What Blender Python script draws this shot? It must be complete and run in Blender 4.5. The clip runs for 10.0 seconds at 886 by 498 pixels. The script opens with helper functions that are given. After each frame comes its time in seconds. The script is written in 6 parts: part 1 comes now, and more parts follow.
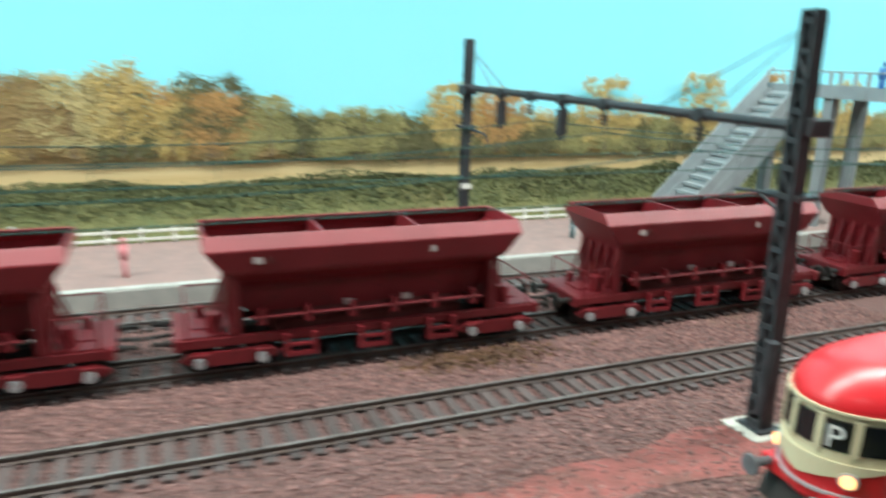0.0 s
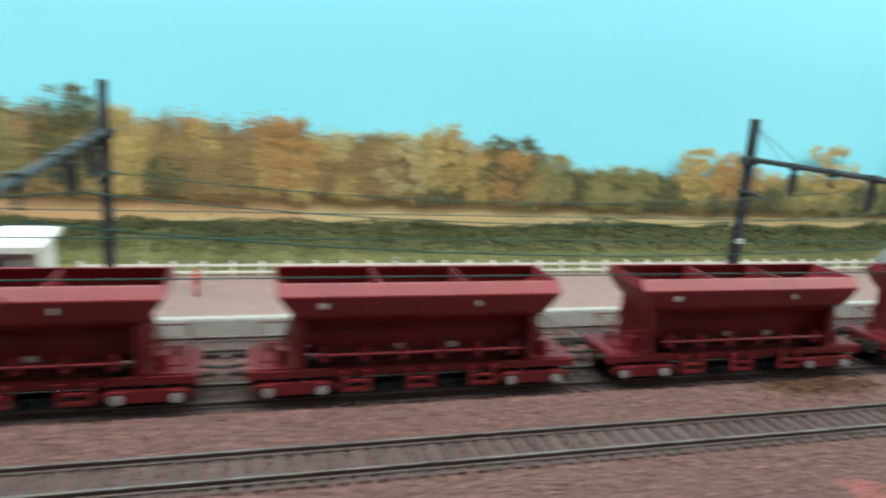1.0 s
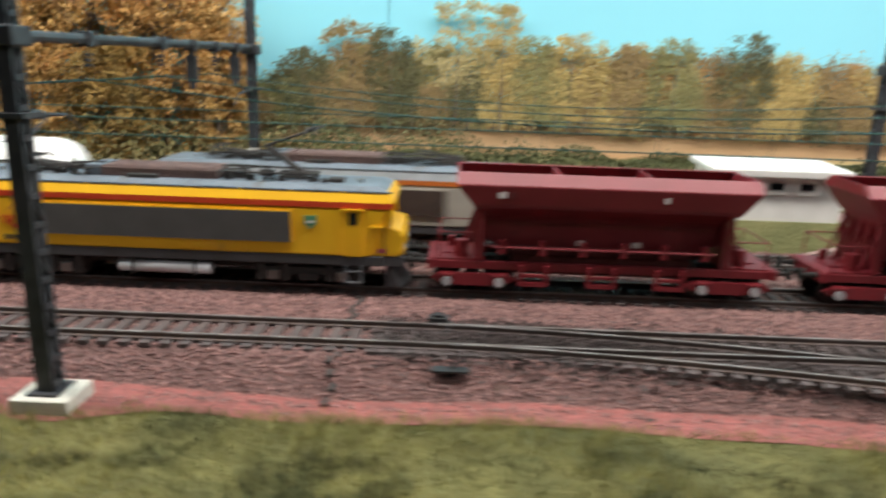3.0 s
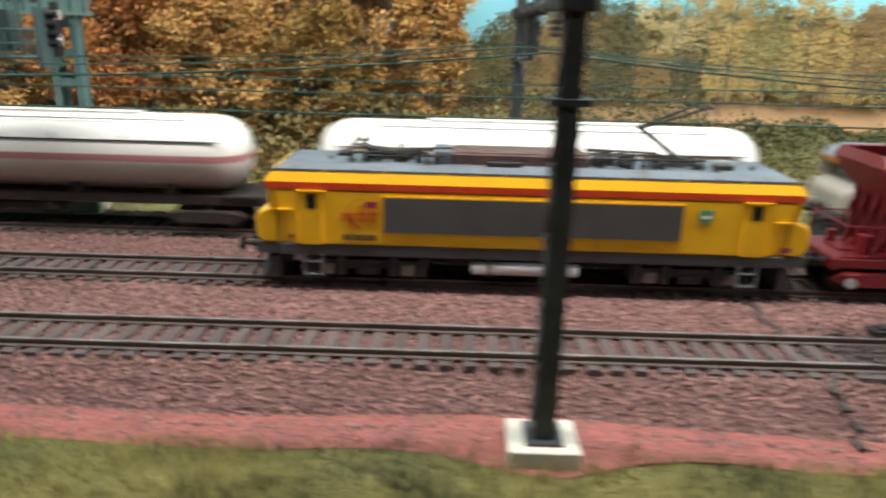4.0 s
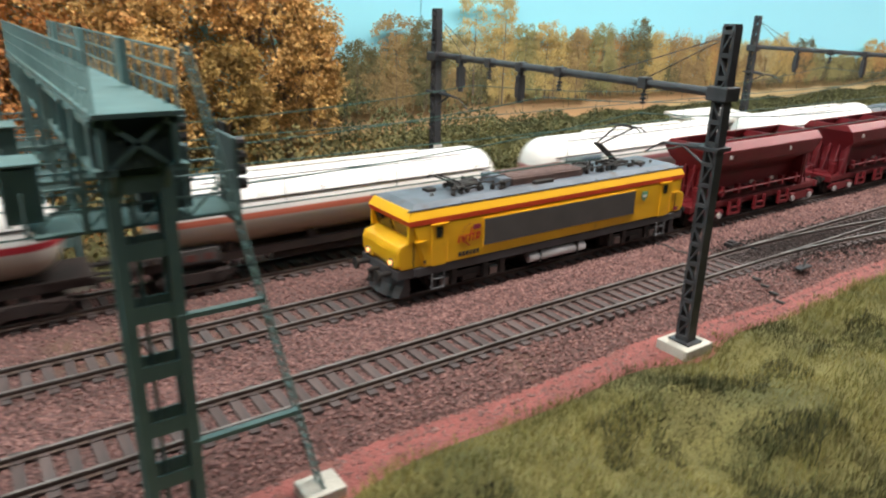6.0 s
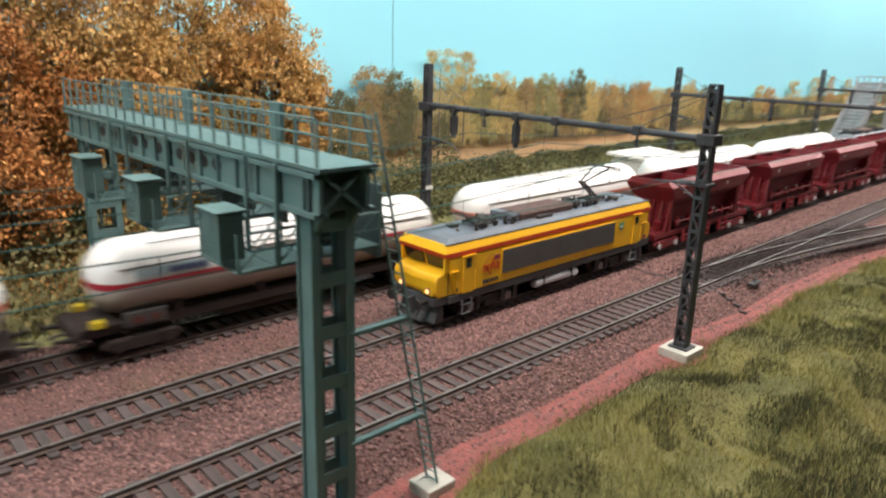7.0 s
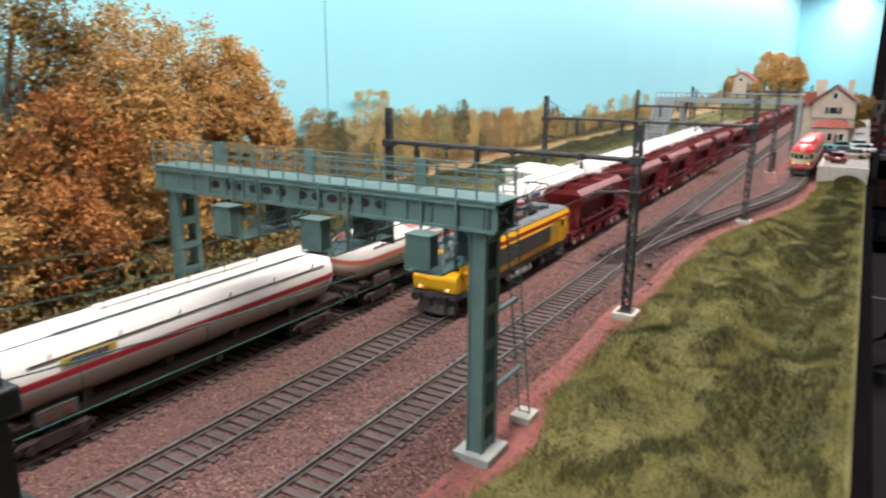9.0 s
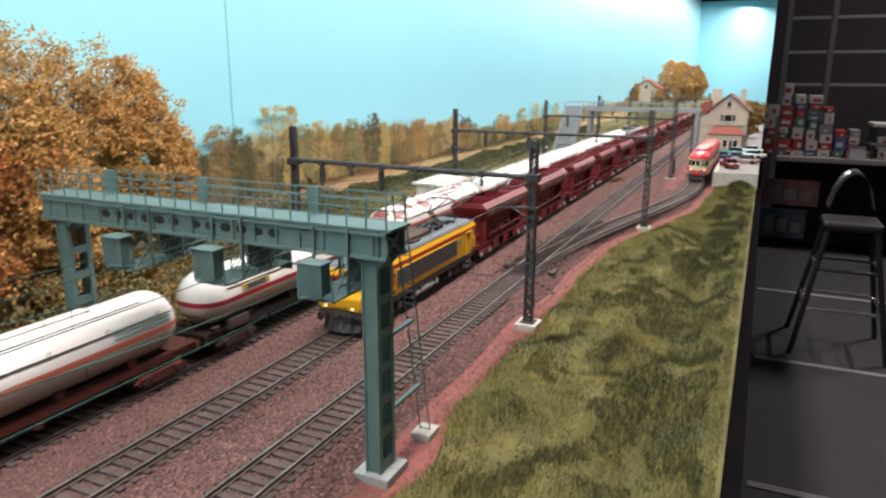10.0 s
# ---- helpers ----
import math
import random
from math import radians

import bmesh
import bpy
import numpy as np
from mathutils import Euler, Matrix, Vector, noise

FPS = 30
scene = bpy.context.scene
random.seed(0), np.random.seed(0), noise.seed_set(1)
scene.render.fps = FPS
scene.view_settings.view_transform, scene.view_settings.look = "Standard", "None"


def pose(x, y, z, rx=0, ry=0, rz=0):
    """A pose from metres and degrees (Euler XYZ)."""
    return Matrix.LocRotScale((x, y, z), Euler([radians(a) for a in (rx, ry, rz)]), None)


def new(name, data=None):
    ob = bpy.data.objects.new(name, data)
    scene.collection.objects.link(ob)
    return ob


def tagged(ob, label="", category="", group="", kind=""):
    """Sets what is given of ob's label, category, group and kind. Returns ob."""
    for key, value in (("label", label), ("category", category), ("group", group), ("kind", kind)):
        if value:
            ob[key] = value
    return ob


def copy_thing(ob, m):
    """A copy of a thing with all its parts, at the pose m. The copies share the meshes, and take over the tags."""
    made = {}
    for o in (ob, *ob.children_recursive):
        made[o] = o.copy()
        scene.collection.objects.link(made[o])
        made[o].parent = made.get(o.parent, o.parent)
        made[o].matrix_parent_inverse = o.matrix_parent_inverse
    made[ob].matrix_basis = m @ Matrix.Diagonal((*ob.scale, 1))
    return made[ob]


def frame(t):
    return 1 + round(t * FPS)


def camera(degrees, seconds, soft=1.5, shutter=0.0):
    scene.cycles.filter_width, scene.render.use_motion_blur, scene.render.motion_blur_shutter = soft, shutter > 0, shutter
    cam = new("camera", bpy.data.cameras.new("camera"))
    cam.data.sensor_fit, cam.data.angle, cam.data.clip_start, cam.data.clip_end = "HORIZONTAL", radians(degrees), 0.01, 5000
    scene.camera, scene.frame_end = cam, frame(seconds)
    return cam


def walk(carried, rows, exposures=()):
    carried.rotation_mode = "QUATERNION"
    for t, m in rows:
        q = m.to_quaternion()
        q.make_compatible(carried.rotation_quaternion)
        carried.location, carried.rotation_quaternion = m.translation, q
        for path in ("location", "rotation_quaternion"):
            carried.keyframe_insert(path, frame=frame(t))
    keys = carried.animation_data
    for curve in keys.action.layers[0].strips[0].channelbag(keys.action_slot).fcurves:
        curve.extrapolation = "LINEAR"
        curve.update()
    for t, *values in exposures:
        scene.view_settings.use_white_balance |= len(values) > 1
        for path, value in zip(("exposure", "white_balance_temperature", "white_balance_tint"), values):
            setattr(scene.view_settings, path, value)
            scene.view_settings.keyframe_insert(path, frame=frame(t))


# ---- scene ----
cam = camera(65.3, 10.0, soft=2.1, shutter=0.6)
METRES, EYE, TILT, LEAN, TURN = 1.07, 0.1054, 0.0, 0.0, -23.9
ROWS = [
    (0.0, 0.0130, 0.0035, 0.0025, 2.26, -15.26, -1.86),
    (0.5, -0.0420, -0.0357, 0.0179, 5.38, -14.65, -3.05),
    (1.0, -0.1105, -0.0795, 0.0186, 8.87, -12.95, -3.62),
    (1.5, -0.1853, -0.1206, 0.0166, 15.94, -12.79, -2.86),
    (2.0, -0.2551, -0.1592, 0.0122, 19.73, -12.56, -3.07),
    (2.5, -0.3110, -0.1862, -0.0115, 19.60, -12.80, -3.05),
    (3.0, -0.3690, -0.1995, -0.0144, 25.30, -15.15, -1.85),
    (4.5, -0.5441, -0.2317, -0.0178, 24.36, -18.31, -0.77),
    (5.0, -0.564, -0.2535, -0.0087, 11.08, -18.67, -1.66),
    (5.5, -0.6325, -0.2876, 0.0075, -5.61, -19.24, -2.15),
    (6.0, -0.679, -0.3056, 0.0143, -10.75, -19.31, -1.32),
    (7.5, -0.7841, -0.3272, 0.0299, -23.64, -14.08, -2.02),
    (8.0, -0.837, -0.3313, 0.0422, -27.31, -13.71, -1.82),
    (8.5, -0.8649, -0.3491, 0.0437, -31.04, -14.1, -0.82),
    (9.0, -0.8688, -0.3553, 0.0387, -35.1, -14.37, -0.3),
    (9.5, -0.863, -0.3677, 0.0397, -38.72, -14.19, -0.31),
    (10.0, -0.8624, -0.3673, 0.0482, -41.51, -13.94, -0.26),
]
walk(cam, [(t, pose(0, 0, EYE, TILT, LEAN, TURN) @ pose(METRES * x, METRES * y, METRES * z, 90 + pitch, roll, yaw)) for t, x, y, z, yaw, pitch, roll in ROWS],
     exposures=((0.0, 0.24, 6020, -2), (0.5, 0.13, 6000, -2), (1.0, -0.08, 6080, 0), (1.5, -0.16, 6150, 4), (2.0, -0.14, 6200, 7), (2.5, -0.05, 6300, 9), (3.0, 0.05, 6500, 11), (4.5, 0.21, 6650, 12), (6.0, 0.05, 6750, 15), (7.5, 0.02, 6900, 19), (10.0, -0.04, 6850, 21)))

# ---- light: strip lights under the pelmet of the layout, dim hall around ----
world = bpy.data.worlds.new("hall")
scene.world = world
world.use_nodes = True
world.node_tree.nodes["Background"].inputs[0].default_value = (0.75, 0.85, 1.0, 1)
world.node_tree.nodes["Background"].inputs[1].default_value = 0.05


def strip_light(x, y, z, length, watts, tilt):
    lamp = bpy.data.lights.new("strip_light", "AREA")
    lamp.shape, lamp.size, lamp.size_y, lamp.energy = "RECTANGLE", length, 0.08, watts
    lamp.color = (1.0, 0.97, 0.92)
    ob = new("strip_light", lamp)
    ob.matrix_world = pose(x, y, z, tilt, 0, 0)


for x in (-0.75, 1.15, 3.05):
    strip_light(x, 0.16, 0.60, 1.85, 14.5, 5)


# ---- mesh helpers: everything below is built in millimetres ----
def part(name, bm, material, parent=None, label="", smooth=False):
    """Links a bmesh, built in millimetres, as one mesh object under a thing or a part."""
    bmesh.ops.scale(bm, vec=(0.001, 0.001, 0.001), verts=bm.verts)
    me = bpy.data.meshes.new(name)
    bm.to_mesh(me)
    bm.free()
    me.materials.append(material)
    if smooth:
        for p in me.polygons:
            p.use_smooth = True
    ob = new(name, me)
    if parent is not None:
        ob.parent = parent
    if label:
        tagged(ob, label)
    return ob


def thing(name, label, category, x=0, y=0, z=0, rz=0, group="", kind=""):
    ob = new(name)
    ob.empty_display_size = 0.01
    ob.matrix_basis = pose(x / 1000, y / 1000, z / 1000, 0, 0, rz)
    return tagged(ob, label, category, group, kind)


def put(ob, x, y, z, rx=0, ry=0, rz=0):
    ob.matrix_basis = pose(x / 1000, y / 1000, z / 1000, rx, ry, rz)
    return ob


def box(bm, x0, x1, y0, y1, z0, z1, bevel=0.0):
    vs = [bm.verts.new((x, y, z)) for x in (x0, x1) for y in (y0, y1) for z in (z0, z1)]
    fs = [bm.faces.new([vs[i] for i in q]) for q in ((0, 1, 3, 2), (4, 6, 7, 5), (0, 4, 5, 1), (2, 3, 7, 6), (0, 2, 6, 4), (1, 5, 7, 3))]
    if bevel:
        es = list({e for f in fs for e in f.edges})
        bmesh.ops.bevel(bm, geom=es, offset=bevel, segments=2, affect="EDGES", profile=0.5)
    return bm


def one_box(x0, x1, y0, y1, z0, z1, bevel=0.0):
    return box(bmesh.new(), x0, x1, y0, y1, z0, z1, bevel)


def rod(bm, a, b, r, n=6, r2=None):
    """A round bar from a to b."""
    a, b = Vector(a), Vector(b)
    q = (b - a).to_track_quat("Z", "Y").to_matrix()
    r2 = r if r2 is None else r2
    ring = lambda c, rr: [bm.verts.new(c + q @ Vector((rr * math.cos(2 * math.pi * i / n), rr * math.sin(2 * math.pi * i / n), 0))) for i in range(n)]
    A, B = ring(a, r), ring(b, r2)
    for i in range(n):
        bm.faces.new((A[i], A[(i + 1) % n], B[(i + 1) % n], B[i]))
    bm.faces.new(A[::-1])
    bm.faces.new(B)
    return bm


def one_rod(a, b, r, n=8, r2=None):
    return rod(bmesh.new(), a, b, r, n, r2)


def bar(bm, a, b, w, h):
    """A flat bar of section w x h from a to b; w across, h upright where it lies flat."""
    a, b = Vector(a), Vector(b)
    d = (b - a).normalized()
    up = Vector((0, 0, 1)) if abs(d.z) < 0.95 else Vector((1, 0, 0))
    s = d.cross(up).normalized()
    u = s.cross(d)
    A, B = ([bm.verts.new(c + s * i * w / 2 + u * j * h / 2) for i, j in ((-1, -1), (1, -1), (1, 1), (-1, 1))] for c in (a, b))
    for i in range(4):
        bm.faces.new((A[i], A[(i + 1) % 4], B[(i + 1) % 4], B[i]))
    bm.faces.new(A[::-1])
    bm.faces.new(B)
    return bm


def prism(bm, outline, lo, hi, axis="x"):
    """An outline of (u, v) pushed along an axis from lo to hi: x takes (y, z), y takes (x, z), z takes (x, y)."""
    at = {"x": lambda u, v, w: (w, u, v), "y": lambda u, v, w: (u, w, v), "z": lambda u, v, w: (u, v, w)}[axis]
    A = [bm.verts.new(at(u, v, lo)) for u, v in outline]
    B = [bm.verts.new(at(u, v, hi)) for u, v in outline]
    n = len(outline)
    for i in range(n):
        bm.faces.new((A[i], A[(i + 1) % n], B[(i + 1) % n], B[i]))
    bm.faces.new(A[::-1])
    bm.faces.new(B)
    bmesh.ops.recalc_face_normals(bm, faces=bm.faces)
    return bm


def loft(bm, rings, cap=True):
    rows = [[bm.verts.new(p) for p in ring] for ring in rings]
    n = len(rows[0])
    for A, B in zip(rows, rows[1:]):
        for i in range(n):
            bm.faces.new((A[i], A[(i + 1) % n], B[(i + 1) % n], B[i]))
    if cap:
        bm.faces.new(rows[0][::-1])
        bm.faces.new(rows[-1])
    bmesh.ops.recalc_face_normals(bm, faces=bm.faces)
    return bm


# ---- materials ----
def mat(name, color, rough=0.6, metal=0.0, second=None, scale=300.0, bump=0.0, bump_scale=900.0, spots=None, spot_scale=60.0, spot_at=0.6, random=0.0, coords="Object", island=0.0, emit=0.0, stretch=(1, 1, 1), detail=6.0):
    """A surface with two colours mixed by a fine noise, larger spots of a third, and a fine relief."""
    m = bpy.data.materials.new(name)
    m.use_nodes = True
    nt = m.node_tree
    b = nt.nodes["Principled BSDF"]
    b.inputs["Roughness"].default_value, b.inputs["Metallic"].default_value = rough, metal
    tex = nt.nodes.new("ShaderNodeTexCoord").outputs[coords]
    if stretch != (1, 1, 1):
        mp = nt.nodes.new("ShaderNodeMapping")
        mp.inputs["Scale"].default_value = stretch
        nt.links.new(tex, mp.inputs[0])
        tex = mp.outputs[0]

    def noise_at(s, lo, hi, d=detail):
        n = nt.nodes.new("ShaderNodeTexNoise")
        n.inputs["Scale"].default_value, n.inputs["Detail"].default_value = s, d
        nt.links.new(tex, n.inputs["Vector"])
        r = nt.nodes.new("ShaderNodeMapRange")
        r.inputs[1].default_value, r.inputs[2].default_value = lo, hi
        nt.links.new(n.outputs[0], r.inputs[0])
        return n.outputs[0], r.outputs[0]

    def mixed(f, a, c):
        mx = nt.nodes.new("ShaderNodeMix")
        mx.data_type = "RGBA"
        nt.links.new(f, mx.inputs[0])
        for i, v in ((6, a), (7, c)):
            if isinstance(v, tuple):
                mx.inputs[i].default_value = (*v, 1)
            else:
                nt.links.new(v, mx.inputs[i])
        return mx.outputs[2]

    second = second or tuple(c * 0.8 for c in color)
    col = mixed(noise_at(scale, 0.35, 0.65)[1], color, second)
    if spots:
        col = mixed(noise_at(spot_scale, spot_at, spot_at + 0.12)[1], col, spots)
    if random or island:
        if random:
            src = nt.nodes.new("ShaderNodeObjectInfo").outputs["Random"]
        else:
            src = nt.nodes.new("ShaderNodeNewGeometry").outputs["Random Per Island"]
        amount = random or island
        r = nt.nodes.new("ShaderNodeMapRange")
        r.inputs[3].default_value, r.inputs[4].default_value = 1 - amount, 1 + amount
        nt.links.new(src, r.inputs[0])
        h = nt.nodes.new("ShaderNodeHueSaturation")
        nt.links.new(r.outputs[0], h.inputs["Value"])
        nt.links.new(col, h.inputs["Color"])
        col = h.outputs[0]
    nt.links.new(col, b.inputs["Base Color"])
    if bump:
        bp = nt.nodes.new("ShaderNodeBump")
        bp.inputs["Strength"].default_value, bp.inputs["Distance"].default_value = 1.0, bump
        nt.links.new(noise_at(bump_scale, 0, 1)[0], bp.inputs["Height"])
        nt.links.new(bp.outputs[0], b.inputs["Normal"])
    if emit:
        b.inputs["Emission Color"].default_value, b.inputs["Emission Strength"].default_value = (*color, 1), emit
    return m
BALLAST = mat("ballast", (0.17, 0.088, 0.076), 0.9, second=(0.085, 0.05, 0.046), scale=900, bump=0.0012, bump_scale=800, spots=(0.13, 0.075, 0.05), spot_scale=14, spot_at=0.58)
STONES = mat("ballast_stones", (0.245, 0.130, 0.115), 0.85, second=(0.14, 0.078, 0.072), scale=700, island=0.5)
RED_EARTH = mat("red_earth", (0.285, 0.090, 0.078), 0.95, second=(0.20, 0.070, 0.060), scale=220, bump=0.0007, bump_scale=900, spots=(0.16, 0.075, 0.06), spot_scale=40, spot_at=0.58)
GRASS_MAT = mat("grass_mat", (0.15, 0.135, 0.04), 0.95, second=(0.09, 0.085, 0.025), scale=60, bump=0.001, bump_scale=600, spots=(0.06, 0.065, 0.02), spot_scale=12, spot_at=0.55)
GRASS_BLADES = mat("grass_blades", (0.255, 0.225, 0.066), 0.85, second=(0.115, 0.117, 0.032), scale=34, island=0.35, spots=(0.060, 0.062, 0.018), spot_scale=14, spot_at=0.52)
SCRUB = mat("scrub", (0.17, 0.165, 0.065), 0.95, second=(0.105, 0.115, 0.042), scale=55, bump=0.001, bump_scale=500, spots=(0.20, 0.15, 0.06), spot_scale=18, spot_at=0.6)
SLEEPER = mat("sleeper_wood", (0.062, 0.051, 0.05), 0.85, second=(0.095, 0.069, 0.064), scale=400, random=0.2, stretch=(1, 0.2, 1))
SLEEPERS_FAR = mat("sleepers_wood", (0.062, 0.051, 0.05), 0.85, second=(0.095, 0.069, 0.064), scale=400, island=0.2, stretch=(1, 0.2, 1))
RAIL_SIDE = mat("rusty_rail", (0.07, 0.05, 0.042), 0.7, second=(0.10, 0.065, 0.05), scale=200)
RAIL_TOP = mat("worn_rail_head", (0.24, 0.225, 0.215), 0.5, 0.6, second=(0.13, 0.115, 0.105), scale=80)
SKY_BOARD = mat("sky_board", (0.33, 0.83, 0.97), 0.4, second=(0.31, 0.79, 0.95), scale=3)
FIELD = mat("printed_field", (0.62, 0.38, 0.19), 0.8, second=(0.54, 0.35, 0.19), scale=15, spots=(0.60, 0.50, 0.24), spot_scale=9, spot_at=0.55, stretch=(0.4, 1, 4))
FIELD_PALE = mat("printed_pale_field", (0.66, 0.53, 0.28), 0.8, second=(0.58, 0.42, 0.21), scale=15, spots=(0.50, 0.36, 0.16), spot_scale=9, spot_at=0.57, stretch=(0.3, 1, 8))
FASCIA = mat("black_cloth", (0.004, 0.004, 0.005), 1.0, second=(0.007, 0.006, 0.007), scale=20)
FASCIA.node_tree.nodes["Principled BSDF"].inputs["Specular IOR Level"].default_value = 0.0
DARK_STEEL = mat("dark_mast_steel", (0.022, 0.024, 0.028), 0.55, 0.0, second=(0.045, 0.047, 0.052), scale=120)
CONCRETE = mat("pale_concrete", (0.52, 0.50, 0.43), 0.85, second=(0.42, 0.41, 0.36), scale=200, bump=0.0002, bump_scale=900)
GREEN_STEEL = mat("grey_green_paint", (0.11, 0.19, 0.185), 0.5, second=(0.085, 0.155, 0.15), scale=110, spots=(0.12, 0.16, 0.14), spot_scale=60, spot_at=0.64)
WIRE = mat("green_wire", (0.035, 0.10, 0.08), 0.4, 0.3)
PLATFORM = mat("pink_platform", (0.29, 0.19, 0.17), 0.9, second=(0.24, 0.165, 0.15), scale=120, bump=0.0003)
KERB = mat("pale_kerb", (0.46, 0.45, 0.41), 0.8, second=(0.38, 0.37, 0.34), scale=150)
WHITE = mat("white_plaster", (0.74, 0.73, 0.68), 0.8, second=(0.66, 0.65, 0.6), scale=80, bump=0.0001)
BLACK = mat("black_plastic", (0.015, 0.015, 0.016), 0.5)

# ---- plan, in millimetres: rail tops lie at z = 0 ----
X0, X1 = -1650, 4000
TANK_Y, LOCO_Y, NEAR_Y = 300, 244, 187
BOARD_Y = 458
EDGE_Y = 15


def branch_y(x):
    u = max(0.0, min(1.0, (x + 470) / 560))
    return NEAR_Y - 85 * (3 * u * u - 2 * u ** 3)


def bulge(x):
    """The earth strip swells round the feet of the near masts and the gantry."""
    return sum(h * math.exp(-((x - c) / w) ** 2) for c, w, h in ((-953, 18, 8), (-750, 34, 9), (-565, 20, 10)))


def near_edge(x):
    """The uneven line on which the red earth meets the grass."""
    return min(147, branch_y(x) - 30) - bulge(x) + 2.2 * math.sin(x / 55) + 1.8 * math.sin(x / 23 + 1)


def bare_patch(x, y):
    """Bare red earth between the front track and the siding."""
    return 60 < x < 420 and branch_y(x) + 24 + 3 * math.sin(x / 17) < y < 147 + 3 * math.sin(x / 21) + 2 * math.sin(x / 8)


def ground_z(x, y):
    """Height of the ground without its pieces."""
    foot = near_edge(x) + bulge(x) + 11
    bank = near_edge(x) + 1
    n = noise.noise(Vector((x / 40, y / 40, 3)))
    if y < bank:
        d = (bank - y) / 110
        lump = 13 * noise.noise(Vector((x / 74, y / 44, 0))) + 6 * noise.noise(Vector((x / 30, y / 24, 5)))
        lump = min(8, lump) * min(1, max(0, (y - EDGE_Y) / 25))
        hollow = math.exp(-((y - 48) / 17) ** 2) * (9 + 12 * noise.noise(Vector((x / 90, 2, 8)))) if bank > 110 else 0
        return -12 + min(1, d * 4) * (4 + lump) - hollow
    if y < foot:
        return -12 + 0.6 * n
    if y < foot + 14:
        return -12 + 8.5 * (y - foot) / 14 + 0.6 * n
    if y < 325:
        return -3.3 + 0.35 * n
    k = max(0, min(1, (x + 335) / 70))
    start = 325 + 79 * k * k * (3 - 2 * k)
    u = max(0, min(1, (y - start) / (450 - start)))
    return -3.3 + 31.5 * u * (0.6 + 0.4 * u) + (3.5 * noise.noise(Vector((x / 60, y / 40, 1))) + 2.5 * n) * min(1, u * 3)


def sheet(name, x0, x1, y0, y1, step_x, step_y, material, height, label):
    bm = bmesh.new()
    lo = y0 if callable(y0) else lambda x: y0
    hi = y1 if callable(y1) else lambda x: y1
    nx, ny = int((x1 - x0) / step_x), max(2, int((hi(0) - lo(0)) / step_y))
    xs = [x0 + (x1 - x0) * i / nx for i in range(nx + 1)]
    g = [[bm.verts.new((x, lo(x) + (hi(x) - lo(x)) * j / ny, 0)) for j in range(ny + 1)] for x in xs]
    for row in g:
        for v in row:
            v.co.z = height(v.co.x, v.co.y)
    for i in range(nx):
        for j in range(ny):
            bm.faces.new((g[i][j], g[i + 1][j], g[i + 1][j + 1], g[i][j + 1]))
    ob = part(name, bm, material, smooth=True)
    return tagged(ob, label, "ground", kind="structure")


sheet("ground_ballast", X0, X1, lambda x: near_edge(x) + bulge(x) + 9, 328, 12, 3.0, BALLAST, ground_z, "reddish brown ballast bed under the tracks")
sheet("ground_path", X0, X1, lambda x: near_edge(x) - 2, lambda x: near_edge(x) + bulge(x) + 12.5, 10, 4, RED_EARTH, lambda x, y: ground_z(x, y) + 0.3, "strip of red earth beside the ballast")
sheet("ground_patch", 60, 420, lambda x: min(branch_y(x) + 24 + 3 * math.sin(x / 17), 144), lambda x: 147 + 3 * math.sin(x / 21) + 2 * math.sin(x / 8), 5, 4, RED_EARTH, lambda x, y: ground_z(x, y) + 0.35, "bare red earth between the track and the siding")
sheet("ground_grass", X0, X1, EDGE_Y, lambda x: near_edge(x) + 1, 12, 4, GRASS_MAT, ground_z, "uneven olive grass bank at the layout's edge")
sheet("ground_slope", X0, X1, 326, BOARD_Y, 12, 6, SCRUB, ground_z, "scrubby green slope rising to the backdrop")

# backdrop board, printed field strip on it, the end board and the front of the table
b = one_box(X0, X1, BOARD_Y, BOARD_Y + 10, -60, 640)
tagged(part("backdrop_long", b, SKY_BOARD), "plain light blue sky board behind the layout", "backdrop", kind="structure")
b = one_box(X1, X1 + 10, EDGE_Y, BOARD_Y + 10, -60, 640)
tagged(part("backdrop_end", b, SKY_BOARD), "light blue sky board closing the layout's far end", "backdrop", kind="structure")
b = one_box(X0 - 10, X0, -80, BOARD_Y + 10, -60, 640)
tagged(part("backdrop_near_end", b, SKY_BOARD), "light blue sky board closing the layout's other end", "backdrop", kind="structure")
b = one_box(X0, X1, 7, EDGE_Y, -1150, -11)
tagged(part("fascia", b, FASCIA), "black cloth front of the layout table", "fascia", kind="structure")
b = one_box(X0, X1, -120, BOARD_Y + 10, 640, 660)
tagged(part("pelmet_roof", b, FASCIA), "dark board over the layout carrying its lights", "roof", kind="structure")
b = one_box(X0, X1, EDGE_Y, BOARD_Y, -60, -40)
tagged(part("baseboard", b, FASCIA), "wooden base under the scenery", "base", kind="structure")


